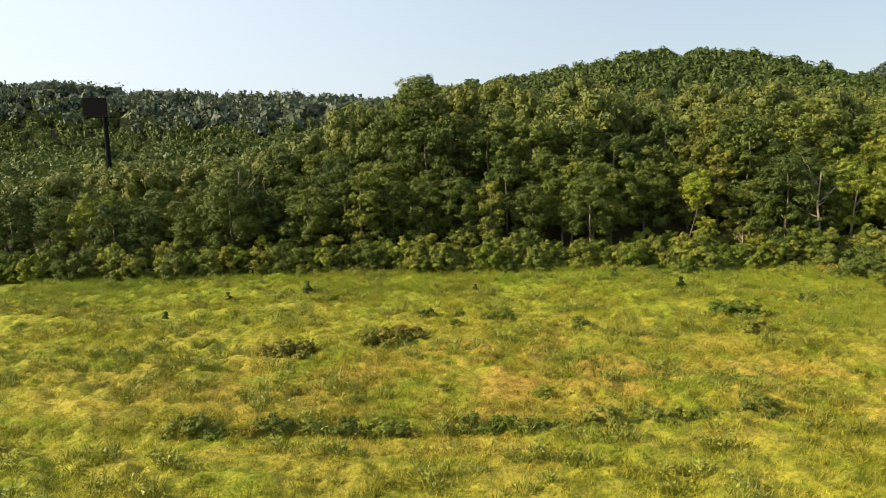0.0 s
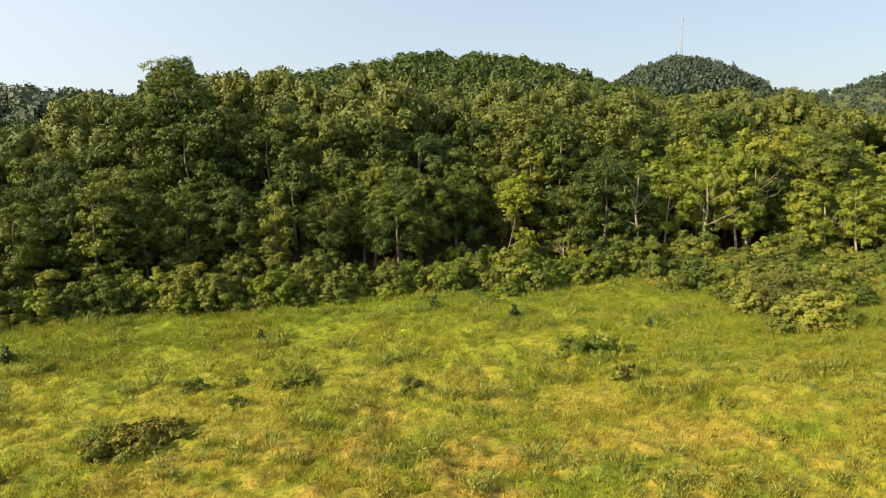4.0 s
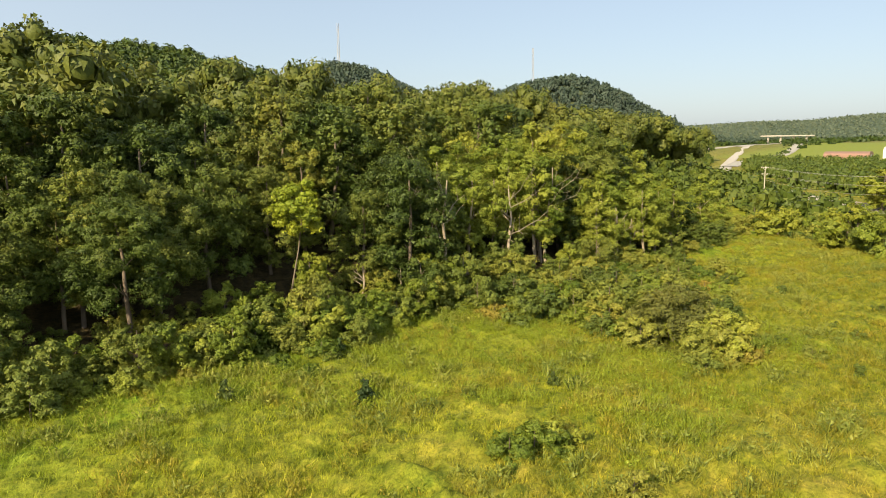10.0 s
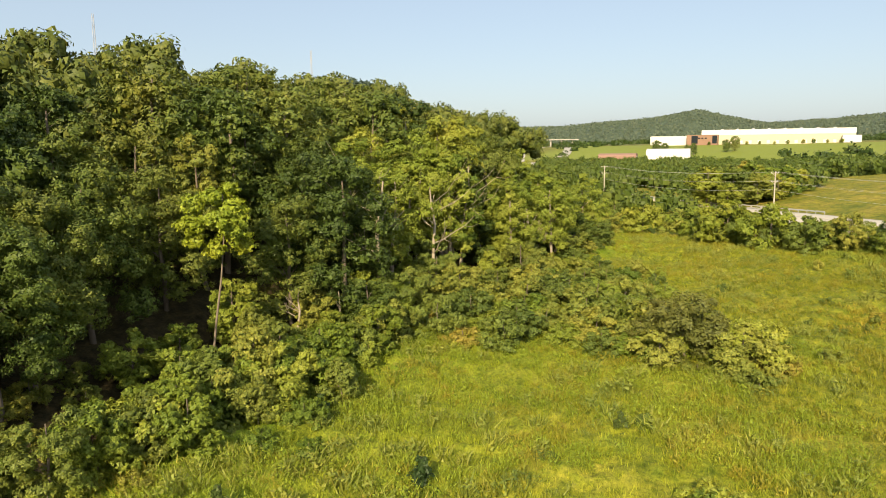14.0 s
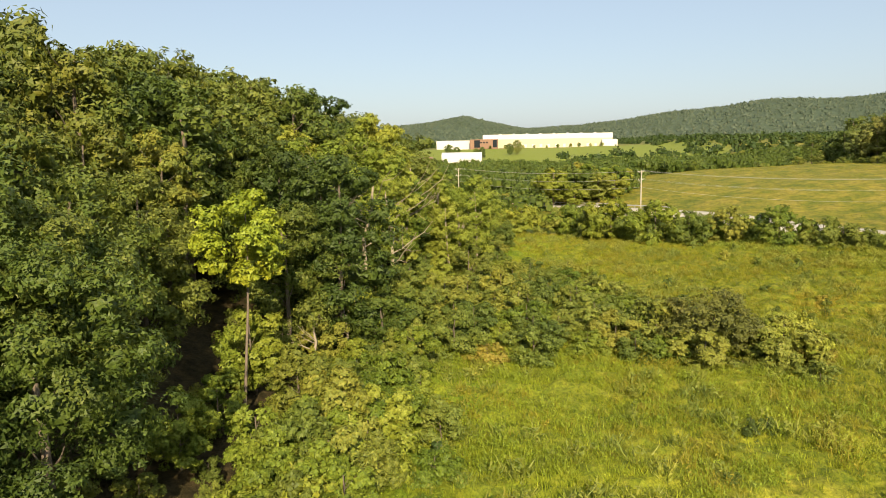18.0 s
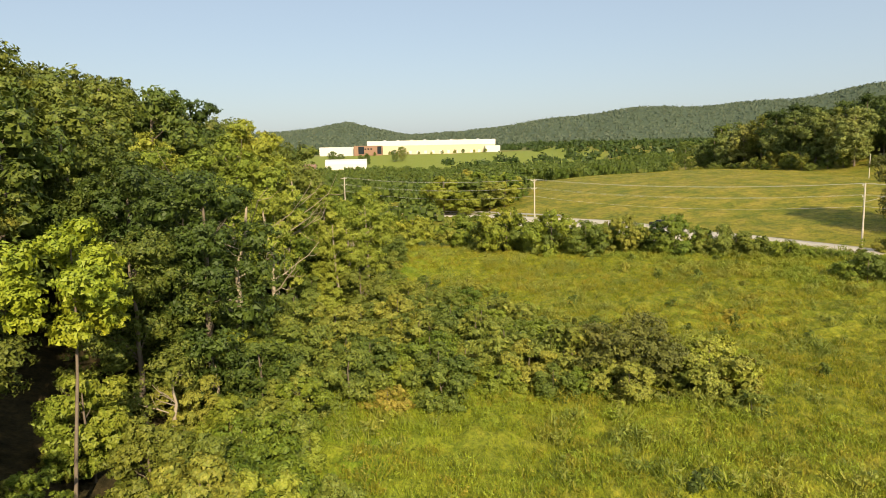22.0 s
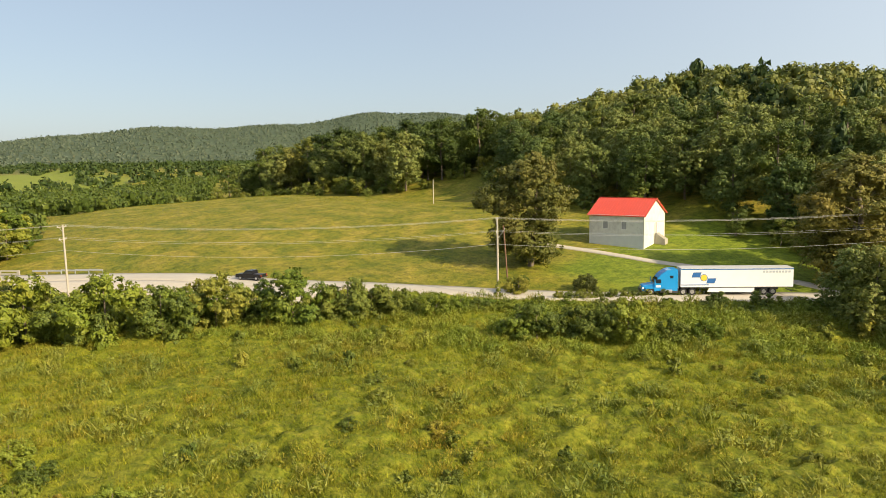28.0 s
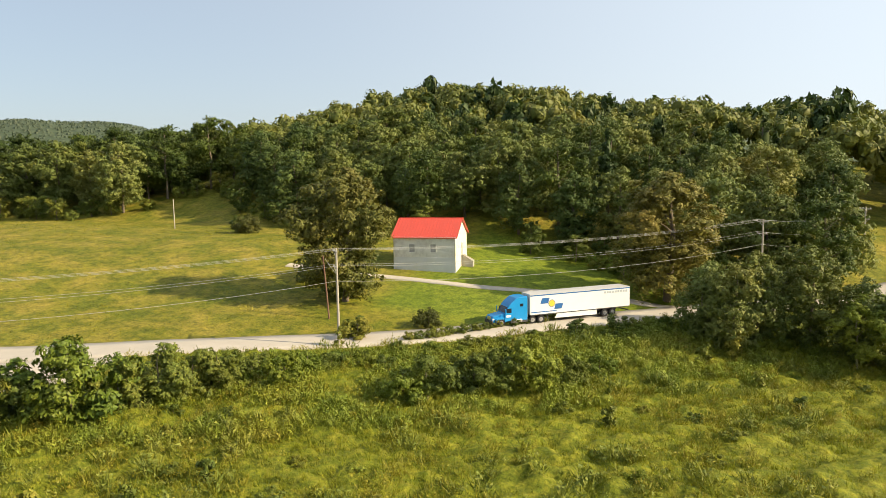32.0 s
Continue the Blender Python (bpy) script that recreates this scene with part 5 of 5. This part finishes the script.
def tractor():
    t = empty("semi_tractor", (TRUCK[0], TRUCK[1], truck_z), ROAD_TURN)
    part("hood", profile([(1.25, 0.55), (1.3, 1.1), (1.05, 1.42), (-0.55, 1.72), (-0.6, 0.6), (-0.45, 0.55), (-0.1, 1.02), (0.55, 1.02), (0.75, 0.55)], -1.0, 1.0, 0.06), M_BLUE, t, "blue sloping hood")
    part("bumper", boxed((1.3, 0, 0.62), (0.22, 2.4, 0.5), 0.05), M_CHASSIS, t)
    part("grille", boxed((1.27, 0, 1.08), (0.06, 1.1, 0.5), 0.02), M_STEEL, t, "chrome grille")
    cab = part("cab", profile([(-0.55, 0.62), (-0.55, 1.75), (-1.05, 2.62), (-1.5, 3.15), (-2.3, 3.72), (-3.0, 3.86), (-3.95, 3.86), (-3.95, 0.62)], -1.22, 1.22, 0.09), M_BLUE, t, "bright blue sleeper cab with roof fairing")
    part("windscreen", profile([(-0.56, 1.82), (-1.0, 2.6), (-1.03, 2.58), (-0.6, 1.80)], -1.05, 1.05), M_PANE, cab, "dark windscreen")
    for s in (1, -1):
        part("side_window", boxed((-1.15, s * 1.225, 2.1), (0.75, 0.03, 0.6), 0.01), M_PANE, cab)
        part("sleeper_window", boxed((-3.05, s * 1.225, 2.75), (0.5, 0.03, 0.4), 0.01), M_PANE, cab)
        part("door_badge", boxed((-1.1, s * 1.228, 1.35), (0.7, 0.02, 0.3)), M_VAN, cab, "pale door badge")
        part("mirror", boxed((-0.55, s * 1.45, 2.05), (0.12, 0.12, 0.75), 0.03), M_BLUE, t)
        part("headlight", boxed((1.1, s * 0.88, 1.05), (0.3, 0.3, 0.22), 0.05), M_LAMPGLASS, t)
        part("fender", profile([(0.85, 0.6), (0.72, 1.12), (0.3, 1.28), (-0.3, 1.28), (-0.65, 1.0), (-0.75, 0.6), (-0.55, 0.6), (-0.5, 1.0), (0.5, 1.0), (0.65, 0.6)], s * 0.95, s * 1.22), M_BLUE, t)
        part("fuel_tank", drum((-2.3, s * 0.98, 0.62), 0.33, 1.7, "X", 18, 0.03), M_STEEL, t)
        part("side_fairing", boxed((-2.6, s * 1.18, 0.62), (2.9, 0.05, 0.5), 0.01), M_CHASSIS, t, "dark side skirt")
        wheel(t, 0, s * 1.05, 0.52, 0.3, s)
        for x in (-4.75, -6.05):
            wheel(t, x, s * 0.95, 0.52, 0.58, s)
        part("exhaust_stack", drum((-4.1, s * 0.95, 2.3), 0.08, 2.6, "Z", 12), M_STEEL, t)
    part("chassis_rail", boxed((-3.6, 0, 0.85), (6.8, 0.9, 0.25)), M_CHASSIS, t)
    part("fifth_wheel", boxed((-5.4, 0, 1.08), (1.0, 0.9, 0.12), 0.03), M_CHASSIS, t)
    return tagged(t, "bright blue sleeper-cab semi tractor on the road", "truck")


def trailer():
    t = empty("semi_trailer", (TRUCK[0], TRUCK[1], truck_z), ROAD_TURN)
    f, r = -4.35, -20.5
    m, ln = (f + r) / 2, f - r
    part("side_panel", boxed((m, 1.27, 2.62), (ln, 0.06, 2.76)), M_VAN, t, "white trailer side")
    part("side_panel", boxed((m, -1.27, 2.62), (ln, 0.06, 2.76)), M_VAN, t)
    part("front_wall", boxed((f - 0.04, 0, 2.62), (0.08, 2.48, 2.76)), M_VAN, t)
    part("roof", boxed((m, 0, 4.03), (ln + 0.02, 2.62, 0.07), 0.02), M_VANTOP, t, "dull grey trailer roof")
    part("floor", boxed((m, 0, 1.2), (ln, 2.58, 0.16)), M_CHASSIS, t)
    for s in (1, -1):
        part("rear_door", boxed((r + 0.03, s * 0.63, 2.62), (0.06, 1.22, 2.7), 0.01), M_VAN, t)
        part("top_rail", boxed((m, s * 1.305, 3.88), (ln, 0.02, 0.16)), M_LOGO, t, "blue stripe under the roof")
        part("lower_stripe", boxed((f - 2.1, s * 1.305, 1.55), (4.0, 0.016, 0.14)), M_LOGO, t)
        part("skirt", profile([(-8.6, 1.15), (-8.2, 0.5), (-15.0, 0.42), (-15.0, 1.15)], s * 1.2, s * 1.24), M_VAN, t, "pale side skirt")
        for k, z in ((0, 3.05), (1, 2.15)):
            x = f - 1.55 - k * 2.15
            pr = part("logo_shape", profile([(x, z - 0.38), (x - 1.45 + 0.25, z - 0.38), (x - 1.45, z + 0.38), (x - 0.25, z + 0.38)] if s > 0 else [(x, z + 0.38), (x - 1.2, z + 0.38), (x - 1.45, z - 0.38), (x - 0.25, z - 0.38)], s * 1.302, s * 1.318), M_LOGO, t, "blue slanted logo shape")
        part("logo_shape", drum((f - 3.35, s * 1.31, 2.62), 0.46, 0.018, "Y", 28), M_GOLD, t, "round yellow logo shape")
        part("logo_ring", drum((f - 3.35, s * 1.306, 2.62), 0.54, 0.016, "Y", 28), M_LOGO, t)
        for k in range(9):
            part("letter_bar", boxed((r + 4.2 - k * 0.45, s * 1.312, 3.48), (0.32, 0.012, 0.3)), M_GREY, t)
        for x in (-16.35, -17.65):
            wheel(t, x, s * 0.95, 0.52, 0.58, s)
        part("landing_leg", boxed((-7.3, s * 0.75, 0.62), (0.16, 0.16, 1.05)), M_CHASSIS, t)
    part("bogie", boxed((-17.0, 0, 0.85), (3.4, 1.1, 0.3)), M_CHASSIS, t)
    part("bumper_bar", boxed((r + 0.1, 0, 0.55), (0.1, 2.4, 0.12)), M_CHASSIS, t)
    return tagged(t, "long white box trailer with blue and yellow logo", "trailer")


tractor()
trailer()


def pickup(x, y, turn):
    t = empty("pickup_truck", (x, y, ground_at(x, y) + 0.11), turn, 0.93)
    part("body", profile([(2.9, 0.45), (2.9, 0.95), (2.75, 1.1), (1.35, 1.18), (-2.75, 1.18), (-2.8, 0.5), (-2.3, 0.42), (-2.2, 0.8), (-1.2, 0.8), (-1.1, 0.42), (1.3, 0.42), (1.4, 0.8), (2.3, 0.8), (2.4, 0.45)], -0.98, 0.98, 0.04), M_BLACK, t, "glossy black body")
    cab = part("cab", profile([(1.35, 1.15), (0.65, 1.82), (-0.75, 1.84), (-0.95, 1.15)], -0.86, 0.86, 0.05), M_BLACK, t)
    for s in (1, -1):
        part("side_window", profile([(1.1, 1.22), (0.6, 1.72), (-0.65, 1.74), (-0.78, 1.22)], s * 0.865, s * 0.88), M_PANE, cab)
        part("headlight", boxed((2.86, s * 0.75, 0.88), (0.1, 0.36, 0.2), 0.03), M_LAMPGLASS, t)
        part("tail_light", boxed((-2.79, s * 0.86, 0.95), (0.06, 0.16, 0.36), 0.02), M_REDROOF, t)
        for px in (1.85, -1.7):
            wheel(t, px, s * 0.84, 0.4, 0.27, s)
    part("bed_liner", boxed((-1.85, 0, 1.185), (1.7, 1.6, 0.02)), M_CHASSIS, t)
    part("bumper", boxed((2.95, 0, 0.55), (0.16, 1.9, 0.22), 0.04), M_STEEL, t)
    part("bumper", boxed((-2.85, 0, 0.55), (0.14, 1.9, 0.2), 0.04), M_STEEL, t)
    return tagged(t, "black crew-cab pickup truck stopped on the road", "pickup truck")


pickup(169.4, 72.9, math.atan2(9.5, 17))


# ---- power line ----
LINE_TURN = math.atan2(48.4, 45.5)


def utility_pole(x, y, base, top, arms=2):
    h = top - base
    p = empty("utility_pole", (x, y, base), LINE_TURN)
    part("pole", drum((0, 0, h / 2 - 0.4), 0.19, h + 0.8, "Z", 12, tip=0.12), M_POLE, p)
    for k in range(arms):
        z = h - 0.35 - k * 1.9
        arm = part("crossarm", boxed((0.16, 0, z), (0.1, 2.4 - 0.3 * k, 0.13)), M_POLE, p, "wooden crossarm")
        for o in (-1.05, -0.35, 1.05) if k == 0 else (-0.85, 0.85):
            part("insulator", drum((0.16, o, z + 0.16), 0.06, 0.2, "Z", 10, tip=0.04), M_CERAMIC, arm)
        for s in (-1, 1):
            part("brace", raw_mesh("brace", *tube([(0.16, s * 0.7, z), (0.1, 0.0, z - 0.75)], (0.025, 0.025), 5), M_CERAMIC), M_CERAMIC, arm)
    part("comms_bracket", boxed((0.15, 0, h - 4.0), (0.14, 0.3, 0.12)), M_CHASSIS, p)
    return tagged(p, "weathered wooden utility pole with crossarms", "utility pole", group="utility poles along the road")


POLES = [(69, -30, 0.6, 13.6), (85.3, 0.0, 1.2, 13.2), (130.2, 51.5, 0.0, 12.6), (175, 100.4, -0.6, 12.4), (220, 149, -0.6, 12.0)]
for q in POLES:
    pole = utility_pole(*q)
    if q[0] == 130.2:
        part("climbing_vine", crown_mesh("climbing_vine", M_VINE, 301, 0.0, 3.4, 0.5, 14, 60, 0.15, "tall", core=0.0, spread=(0.5, 0.9)), M_VINE, pole, "green vine climbing the pole's foot")


def wire(name, a, b, sag, radius=0.022):
    s = np.linspace(0, 1, 17)[:, None]
    p = np.asarray(a) * (1 - s) + np.asarray(b) * s
    p[:, 2] -= sag * 4 * s[:, 0] * (1 - s[:, 0])
    ob = new(name, raw_mesh(name, *tube(p, np.full(17, radius), 5), M_WIRE, True))
    return tagged(ob, "pale overhead cable strung between poles", "cable", group="overhead cables")


ca, sa = math.cos(LINE_TURN), math.sin(LINE_TURN)
for (ax, ay, ab, at), (bx, by, bb, bt) in zip(POLES[:-1], POLES[1:]):
    for o, dz, sag in ((-1.05, -0.1, 1.1), (-0.35, -0.1, 1.15), (1.05, -0.1, 1.1), (-0.85, -2.0, 1.3), (0.85, -2.0, 1.35), (0.1, -3.95, 1.5)):
        off = (0.16 * ca - o * sa, 0.16 * sa + o * ca)
        wire("overhead_cable", (ax + off[0], ay + off[1], at + dz), (bx + off[0], by + off[1], bt + dz), sag, 0.014 if dz > -3 else 0.02)


def plain_pole(x, y, base, top, lean, material, label, radius=0.13):
    p = empty("wooden_pole", (x, y, base))
    part("pole", raw_mesh("pole", *tube([(0, 0, -0.6), (lean[0] * 0.5, lean[1] * 0.5, (top - base) / 2), (lean[0], lean[1], top - base)], (radius, radius * 0.9, radius * 0.75), 10), material, True), material, p)
    part("cap", drum((lean[0], lean[1], top - base), radius * 0.8, 0.06, "Z", 10), material, p)
    return tagged(p, label, "pole")


plain_pole(138.9, 41.1, ground_at(138.9, 41.1), 10.2, (0.3, 0.6), M_BROWN, "leaning brown wooden pole beside the tree")
plain_pole(210.6, 0.4, ground_at(210.6, 0.4), 15.8, (0, 0), M_POLE, "lone grey wooden pole at the meadow's edge")
wire("overhead_cable", (138.9, 41.6, 9.8), (130.2, 51.5, 9.4), 0.1)


# ---- bridge parapet on the far side of the road ----
def parapet():
    rl = resample(ROAD, 1.0)
    t = unit(np.gradient(rl, axis=0))
    side = rl + np.column_stack([t[:, 1], -t[:, 0]]) * 4.5
    sel = side[(rl[:, 0] > 211) & (rl[:, 0] < 250)]
    g = empty("bridge_parapet", (sel[0][0], sel[0][1], ground_at(*sel[0])))
    o = np.array(g.location)
    for i in range(0, len(sel) - 4, 4):
        a, b = sel[i], sel[i + 4]
        za, zb = ground_at(*a), ground_at(*b)
        ang = math.atan2(b[1] - a[1], b[0] - a[0])
        ln = math.hypot(*(b - a))
        bm = bmesh.new()
        bmesh.ops.create_cube(bm, size=1, matrix=Matrix.Translation((*(a - o[:2]), za - o[2] + 0.4)) @ Matrix.Rotation(ang, 4, "Z") @ Matrix.Diagonal((0.5, 0.32, 1.1, 1)))
        part("post", bm, M_CONCRETE, g)
        for z, hh in ((0.86, 0.26), (0.22, 0.34)):
            bm = bmesh.new()
            m = (a + b) / 2
            bmesh.ops.create_cube(bm, size=1, matrix=Matrix.Translation((*(m - o[:2]), (za + zb) / 2 - o[2] + z)) @ Matrix.Rotation(ang, 4, "Z") @ Matrix.Diagonal((ln, 0.26, hh, 1)))
            part("rail", bm, M_CONCRETE, g)
    return tagged(g, "pale concrete bridge parapet with open rails", "railing")


parapet()


def guard_rail():
    rl = resample(ROAD, 1.0)
    t = unit(np.gradient(rl, axis=0))
    side = rl + np.column_stack([t[:, 1], -t[:, 0]]) * 4.6
    sel = side[(rl[:, 0] > 197) & (rl[:, 0] < 211)]
    g = empty("guard_rail", (sel[0][0], sel[0][1], ground_at(*sel[0])))
    o = np.array(g.location)
    for i in range(0, len(sel) - 3, 3):
        a, b = sel[i], sel[i + 3]
        ang = math.atan2(b[1] - a[1], b[0] - a[0])
        za = ground_at(*a) - o[2]
        for name, c, size in (("post", (*(a - o[:2]), za + 0.3), (0.16, 0.16, 1.0)), ("beam", (*((a + b) / 2 - o[:2]), za + 0.68), (math.hypot(*(b - a)), 0.09, 0.34))):
            bm = bmesh.new()
            bmesh.ops.create_cube(bm, size=1, matrix=Matrix.Translation(c) @ Matrix.Rotation(ang, 4, "Z") @ Matrix.Diagonal((*size, 1)))
            bmesh.ops.bevel(bm, geom=bm.edges[:], offset=0.02, segments=1, affect="EDGES")
            part(name, bm, M_MAST, g)
    return tagged(g, "grey steel guard rail leading to the bridge", "guard rail")


# ---- far built things ----
M_CREAM = plain("cream_cladding", (0.50, 0.43, 0.29), 0.6, vary=0.12, scale=0.05)
M_WHITE = plain("white_cladding", (0.56, 0.54, 0.50), 0.5, vary=0.08, scale=0.05)
M_BRICK = plain("brown_brick", (0.24, 0.14, 0.09), 0.8, vary=0.2, scale=0.3)
M_RUSTROOF = plain("brown_shed_roof", (0.26, 0.15, 0.11), 0.7, vary=0.2, scale=0.3)
M_MAST = plain("galvanised_steel", (0.42, 0.43, 0.45), 0.5, metal=0.3)


guard_rail()


def warehouse():
    # x runs along the long front, which looks towards -y
    a, b = Vector((899.8, 198, 0)), Vector((898.6, 39.6, 0))
    z = 14.0
    w = empty("warehouse", (a.x, a.y, z), math.atan2(b.y - a.y, b.x - a.x))
    ln = (b - a).length
    part("main_wall", boxed((ln / 2, 40, 4.5), (ln, 80, 11)), M_CREAM, w, "long cream cladding wall")
    part("upper_band", boxed((ln / 2, 40.2, 13.0), (ln + 0.6, 80.6, 6.0)), M_WHITE, w, "white upper cladding band")
    for k in range(8):
        part("roof_unit", boxed((20 + k * 17, 30, 16.6), (3, 4, 1.4), 0.1), M_MAST, w)
    for k in range(12):
        part("dock_door", boxed((34 + k * 9.5, -0.05, 1.6), (3.2, 0.2, 3.6)), M_WHITE, w)
    part("entrance_block", boxed((2, -4, 4.5), (34, 22, 12)), M_BRICK, w, "brown brick entrance block")
    for k, wd in ((-8, 7), (14, 5)):
        part("entrance_glass", boxed((k + 2, -15.1, 5.0), (wd, 0.3, 9)), M_PANE, w, "dark glazed entrance")
    for k in range(3):
        part("window", boxed((-1 + k * 3.6, -15.1, 6.5), (2.2, 0.2, 1.6)), M_PANE, w)
    part("office_wing", boxed((-36, 8, 4.0), (44, 30, 11)), M_WHITE, w, "low pale office wing")
    part("canopy", boxed((ln - 4, -6, 4.0), (18, 12, 8)), M_WHITE, w, "white loading canopy")
    return tagged(w, "long cream warehouse with brick entrance on the plain", "warehouse")


warehouse()


def barrel_shed(x, y, z, turn, length, width, height, material, label):
    s = empty("shed", (x, y, z), turn)
    n = 9
    pts = [(-width / 2, -2.0)] + [(-width / 2 * math.cos(math.pi * k / n), height * 0.55 + height * 0.45 * math.sin(math.pi * k / n)) for k in range(n + 1)] + [(width / 2, -2.0)]
    part("shell", profile(pts, -length / 2, length / 2), material, s)
    part("door", boxed((0, -length / 2 - 0.05, height * 0.3), (width * 0.3, 0.1, height * 0.6)), M_SHUT, s)
    return tagged(s, label, "shed")


barrel_shed(646, 196, ground_at(646, 196), 0.08, 36, 20, 8.6, M_WHITE, "long white curved-roof shed among scrub")
barrel_shed(634, 237, ground_at(634, 237), 0.1, 32, 20, 5.2, M_RUSTROOF, "low brown-roofed shed among scrub")


def lattice_mast(x, y, base, top, width):
    m = empty("radio_mast", (x, y, base))
    h = top - base
    legs = [(width * math.cos(a), width * math.sin(a)) for a in (0.3, 2.4, 4.5)]
    for lx, ly in legs:
        part("leg", raw_mesh("leg", *tube([(lx * 1.6, ly * 1.6, -4), (lx, ly, h)], (0.42, 0.34), 5), M_MAST), M_MAST, m)
    for k in range(int(h / 4)):
        for i in range(3):
            p, q = legs[i], legs[(i + 1) % 3]
            f0, f1 = 1.6 - 0.6 * k * 4 / h, 1.6 - 0.6 * (k + 1) * 4 / h
            part("brace", raw_mesh("brace", *tube([(p[0] * f0, p[1] * f0, k * 4.0), (q[0] * f1, q[1] * f1, k * 4.0 + 4)], (0.18, 0.18), 4), M_MAST), M_MAST, m)
    return tagged(m, "tall grey lattice radio mast on a hill", "radio mast", group="radio masts on the hills")


lattice_mast(717.5, 1000, ground_at(717.5, 1000), 207, 1.5)
lattice_mast(1151.5, 945, ground_at(1151.5, 945), 199, 1.2)


M_SIGN = plain("dull_black_steel", (0.010, 0.010, 0.011), 0.95, spec=0.05, vary=0.2)


def billboard():
    g = ground_at(-112, 239)
    b = empty("billboard", (-112, 239, g), 0.35)
    part("column", drum((1.6, 0, (33 - g) / 2), 0.75, 34 - g, "Z", 16), M_SIGN, b, "dark steel column")
    for s, ang in ((1, 0.55), (-1, -0.55)):
        bm = bmesh.new()
        bmesh.ops.create_cube(bm, size=1, matrix=Matrix.Translation((-1.0, s * 2.2, 36.6 - g)) @ Matrix.Rotation(s * 0.28, 4, "Z") @ Matrix.Diagonal((7.4, 0.35, 6.0, 1)))
        pn = part("panel", bm, M_SIGN if s < 0 else M_BRICK, b, "dark back of a sign panel" if s < 0 else "reddish sign panel")
        for k in range(8):
            bm = bmesh.new()
            bmesh.ops.create_cube(bm, size=1, matrix=Matrix.Translation((-1.0, s * 2.2, 36.6 - g)) @ Matrix.Rotation(s * 0.28, 4, "Z") @ Matrix.Translation((-3.3 + k * 0.94, -s * 0.28, 0)) @ Matrix.Diagonal((0.12, 0.2, 5.8, 1)))
            part("stiffener", bm, M_SIGN, pn)
        bm = bmesh.new()
        bmesh.ops.create_cube(bm, size=1, matrix=Matrix.Translation((0.4, s * 2.4, 33.4 - g)) @ Matrix.Diagonal((9.5, 0.9, 0.14, 1)))
        part("catwalk", bm, M_SIGN, b)
    return tagged(b, "dark billboard on a steel column above the trees", "billboard")


billboard()


# ---- highway interchange far off ----
M_HIGHWAY = plain("far_highway", (0.36, 0.33, 0.28), 0.9, vary=0.1, scale=0.05, world_space=True)
highway = new("highway", ribbon("highway", [(700, 420), (800, 420), (930, 412), (1050, 395), (1250, 360)], -9, 9, 0.5, M_HIGHWAY, 6.0, 0.4))
tagged(highway, "pale divided highway across the valley", "road", kind="structure")
slip = new("slip_road", ribbon("slip_road", [(480, 268), (560, 292), (680, 300), (800, 330), (930, 372)], -5, 5, 0.4, M_HIGHWAY, 5.0, 0.4))
tagged(slip, "pale slip road curving to the highway", "road", kind="structure")


def overpass():
    o = empty("overpass", (960, 395, 14), 0.0)
    a, b = np.array((-9.0, 28.0, 7.5)), np.array((9.0, -28.0, 7.5))
    bm = bmesh.new()
    ang = math.atan2(b[1] - a[1], b[0] - a[0])
    bmesh.ops.create_cube(bm, size=1, matrix=Matrix.Translation((0, 0, 7.5)) @ Matrix.Rotation(ang, 4, "Z") @ Matrix.Diagonal((62, 9, 1.4, 1)))
    part("deck", bm, M_CONCRETE, o, "pale concrete bridge deck")
    for s in (-0.75, -0.25, 0.25, 0.75):
        p = s * b
        part("pier", boxed((p[0], p[1], 2.0), (2.0, 2.0, 10)), M_CONCRETE, o)
    return tagged(o, "far concrete overpass over the highway", "bridge")


overpass()


# ---- the patterns from which the plants were copied are not part of the place ----
for kind in OAK + OAKNEAR + TALL + LIME + VINE + YOUNG + SHRUB + BRIGHT + DUSK + OAKLITE + SNAG + [YARD, DARK, RUSTY, CEDAR, SAPLING, PINE]:
    for piece in (*kind.children_recursive, kind):
        bpy.data.objects.remove(piece)
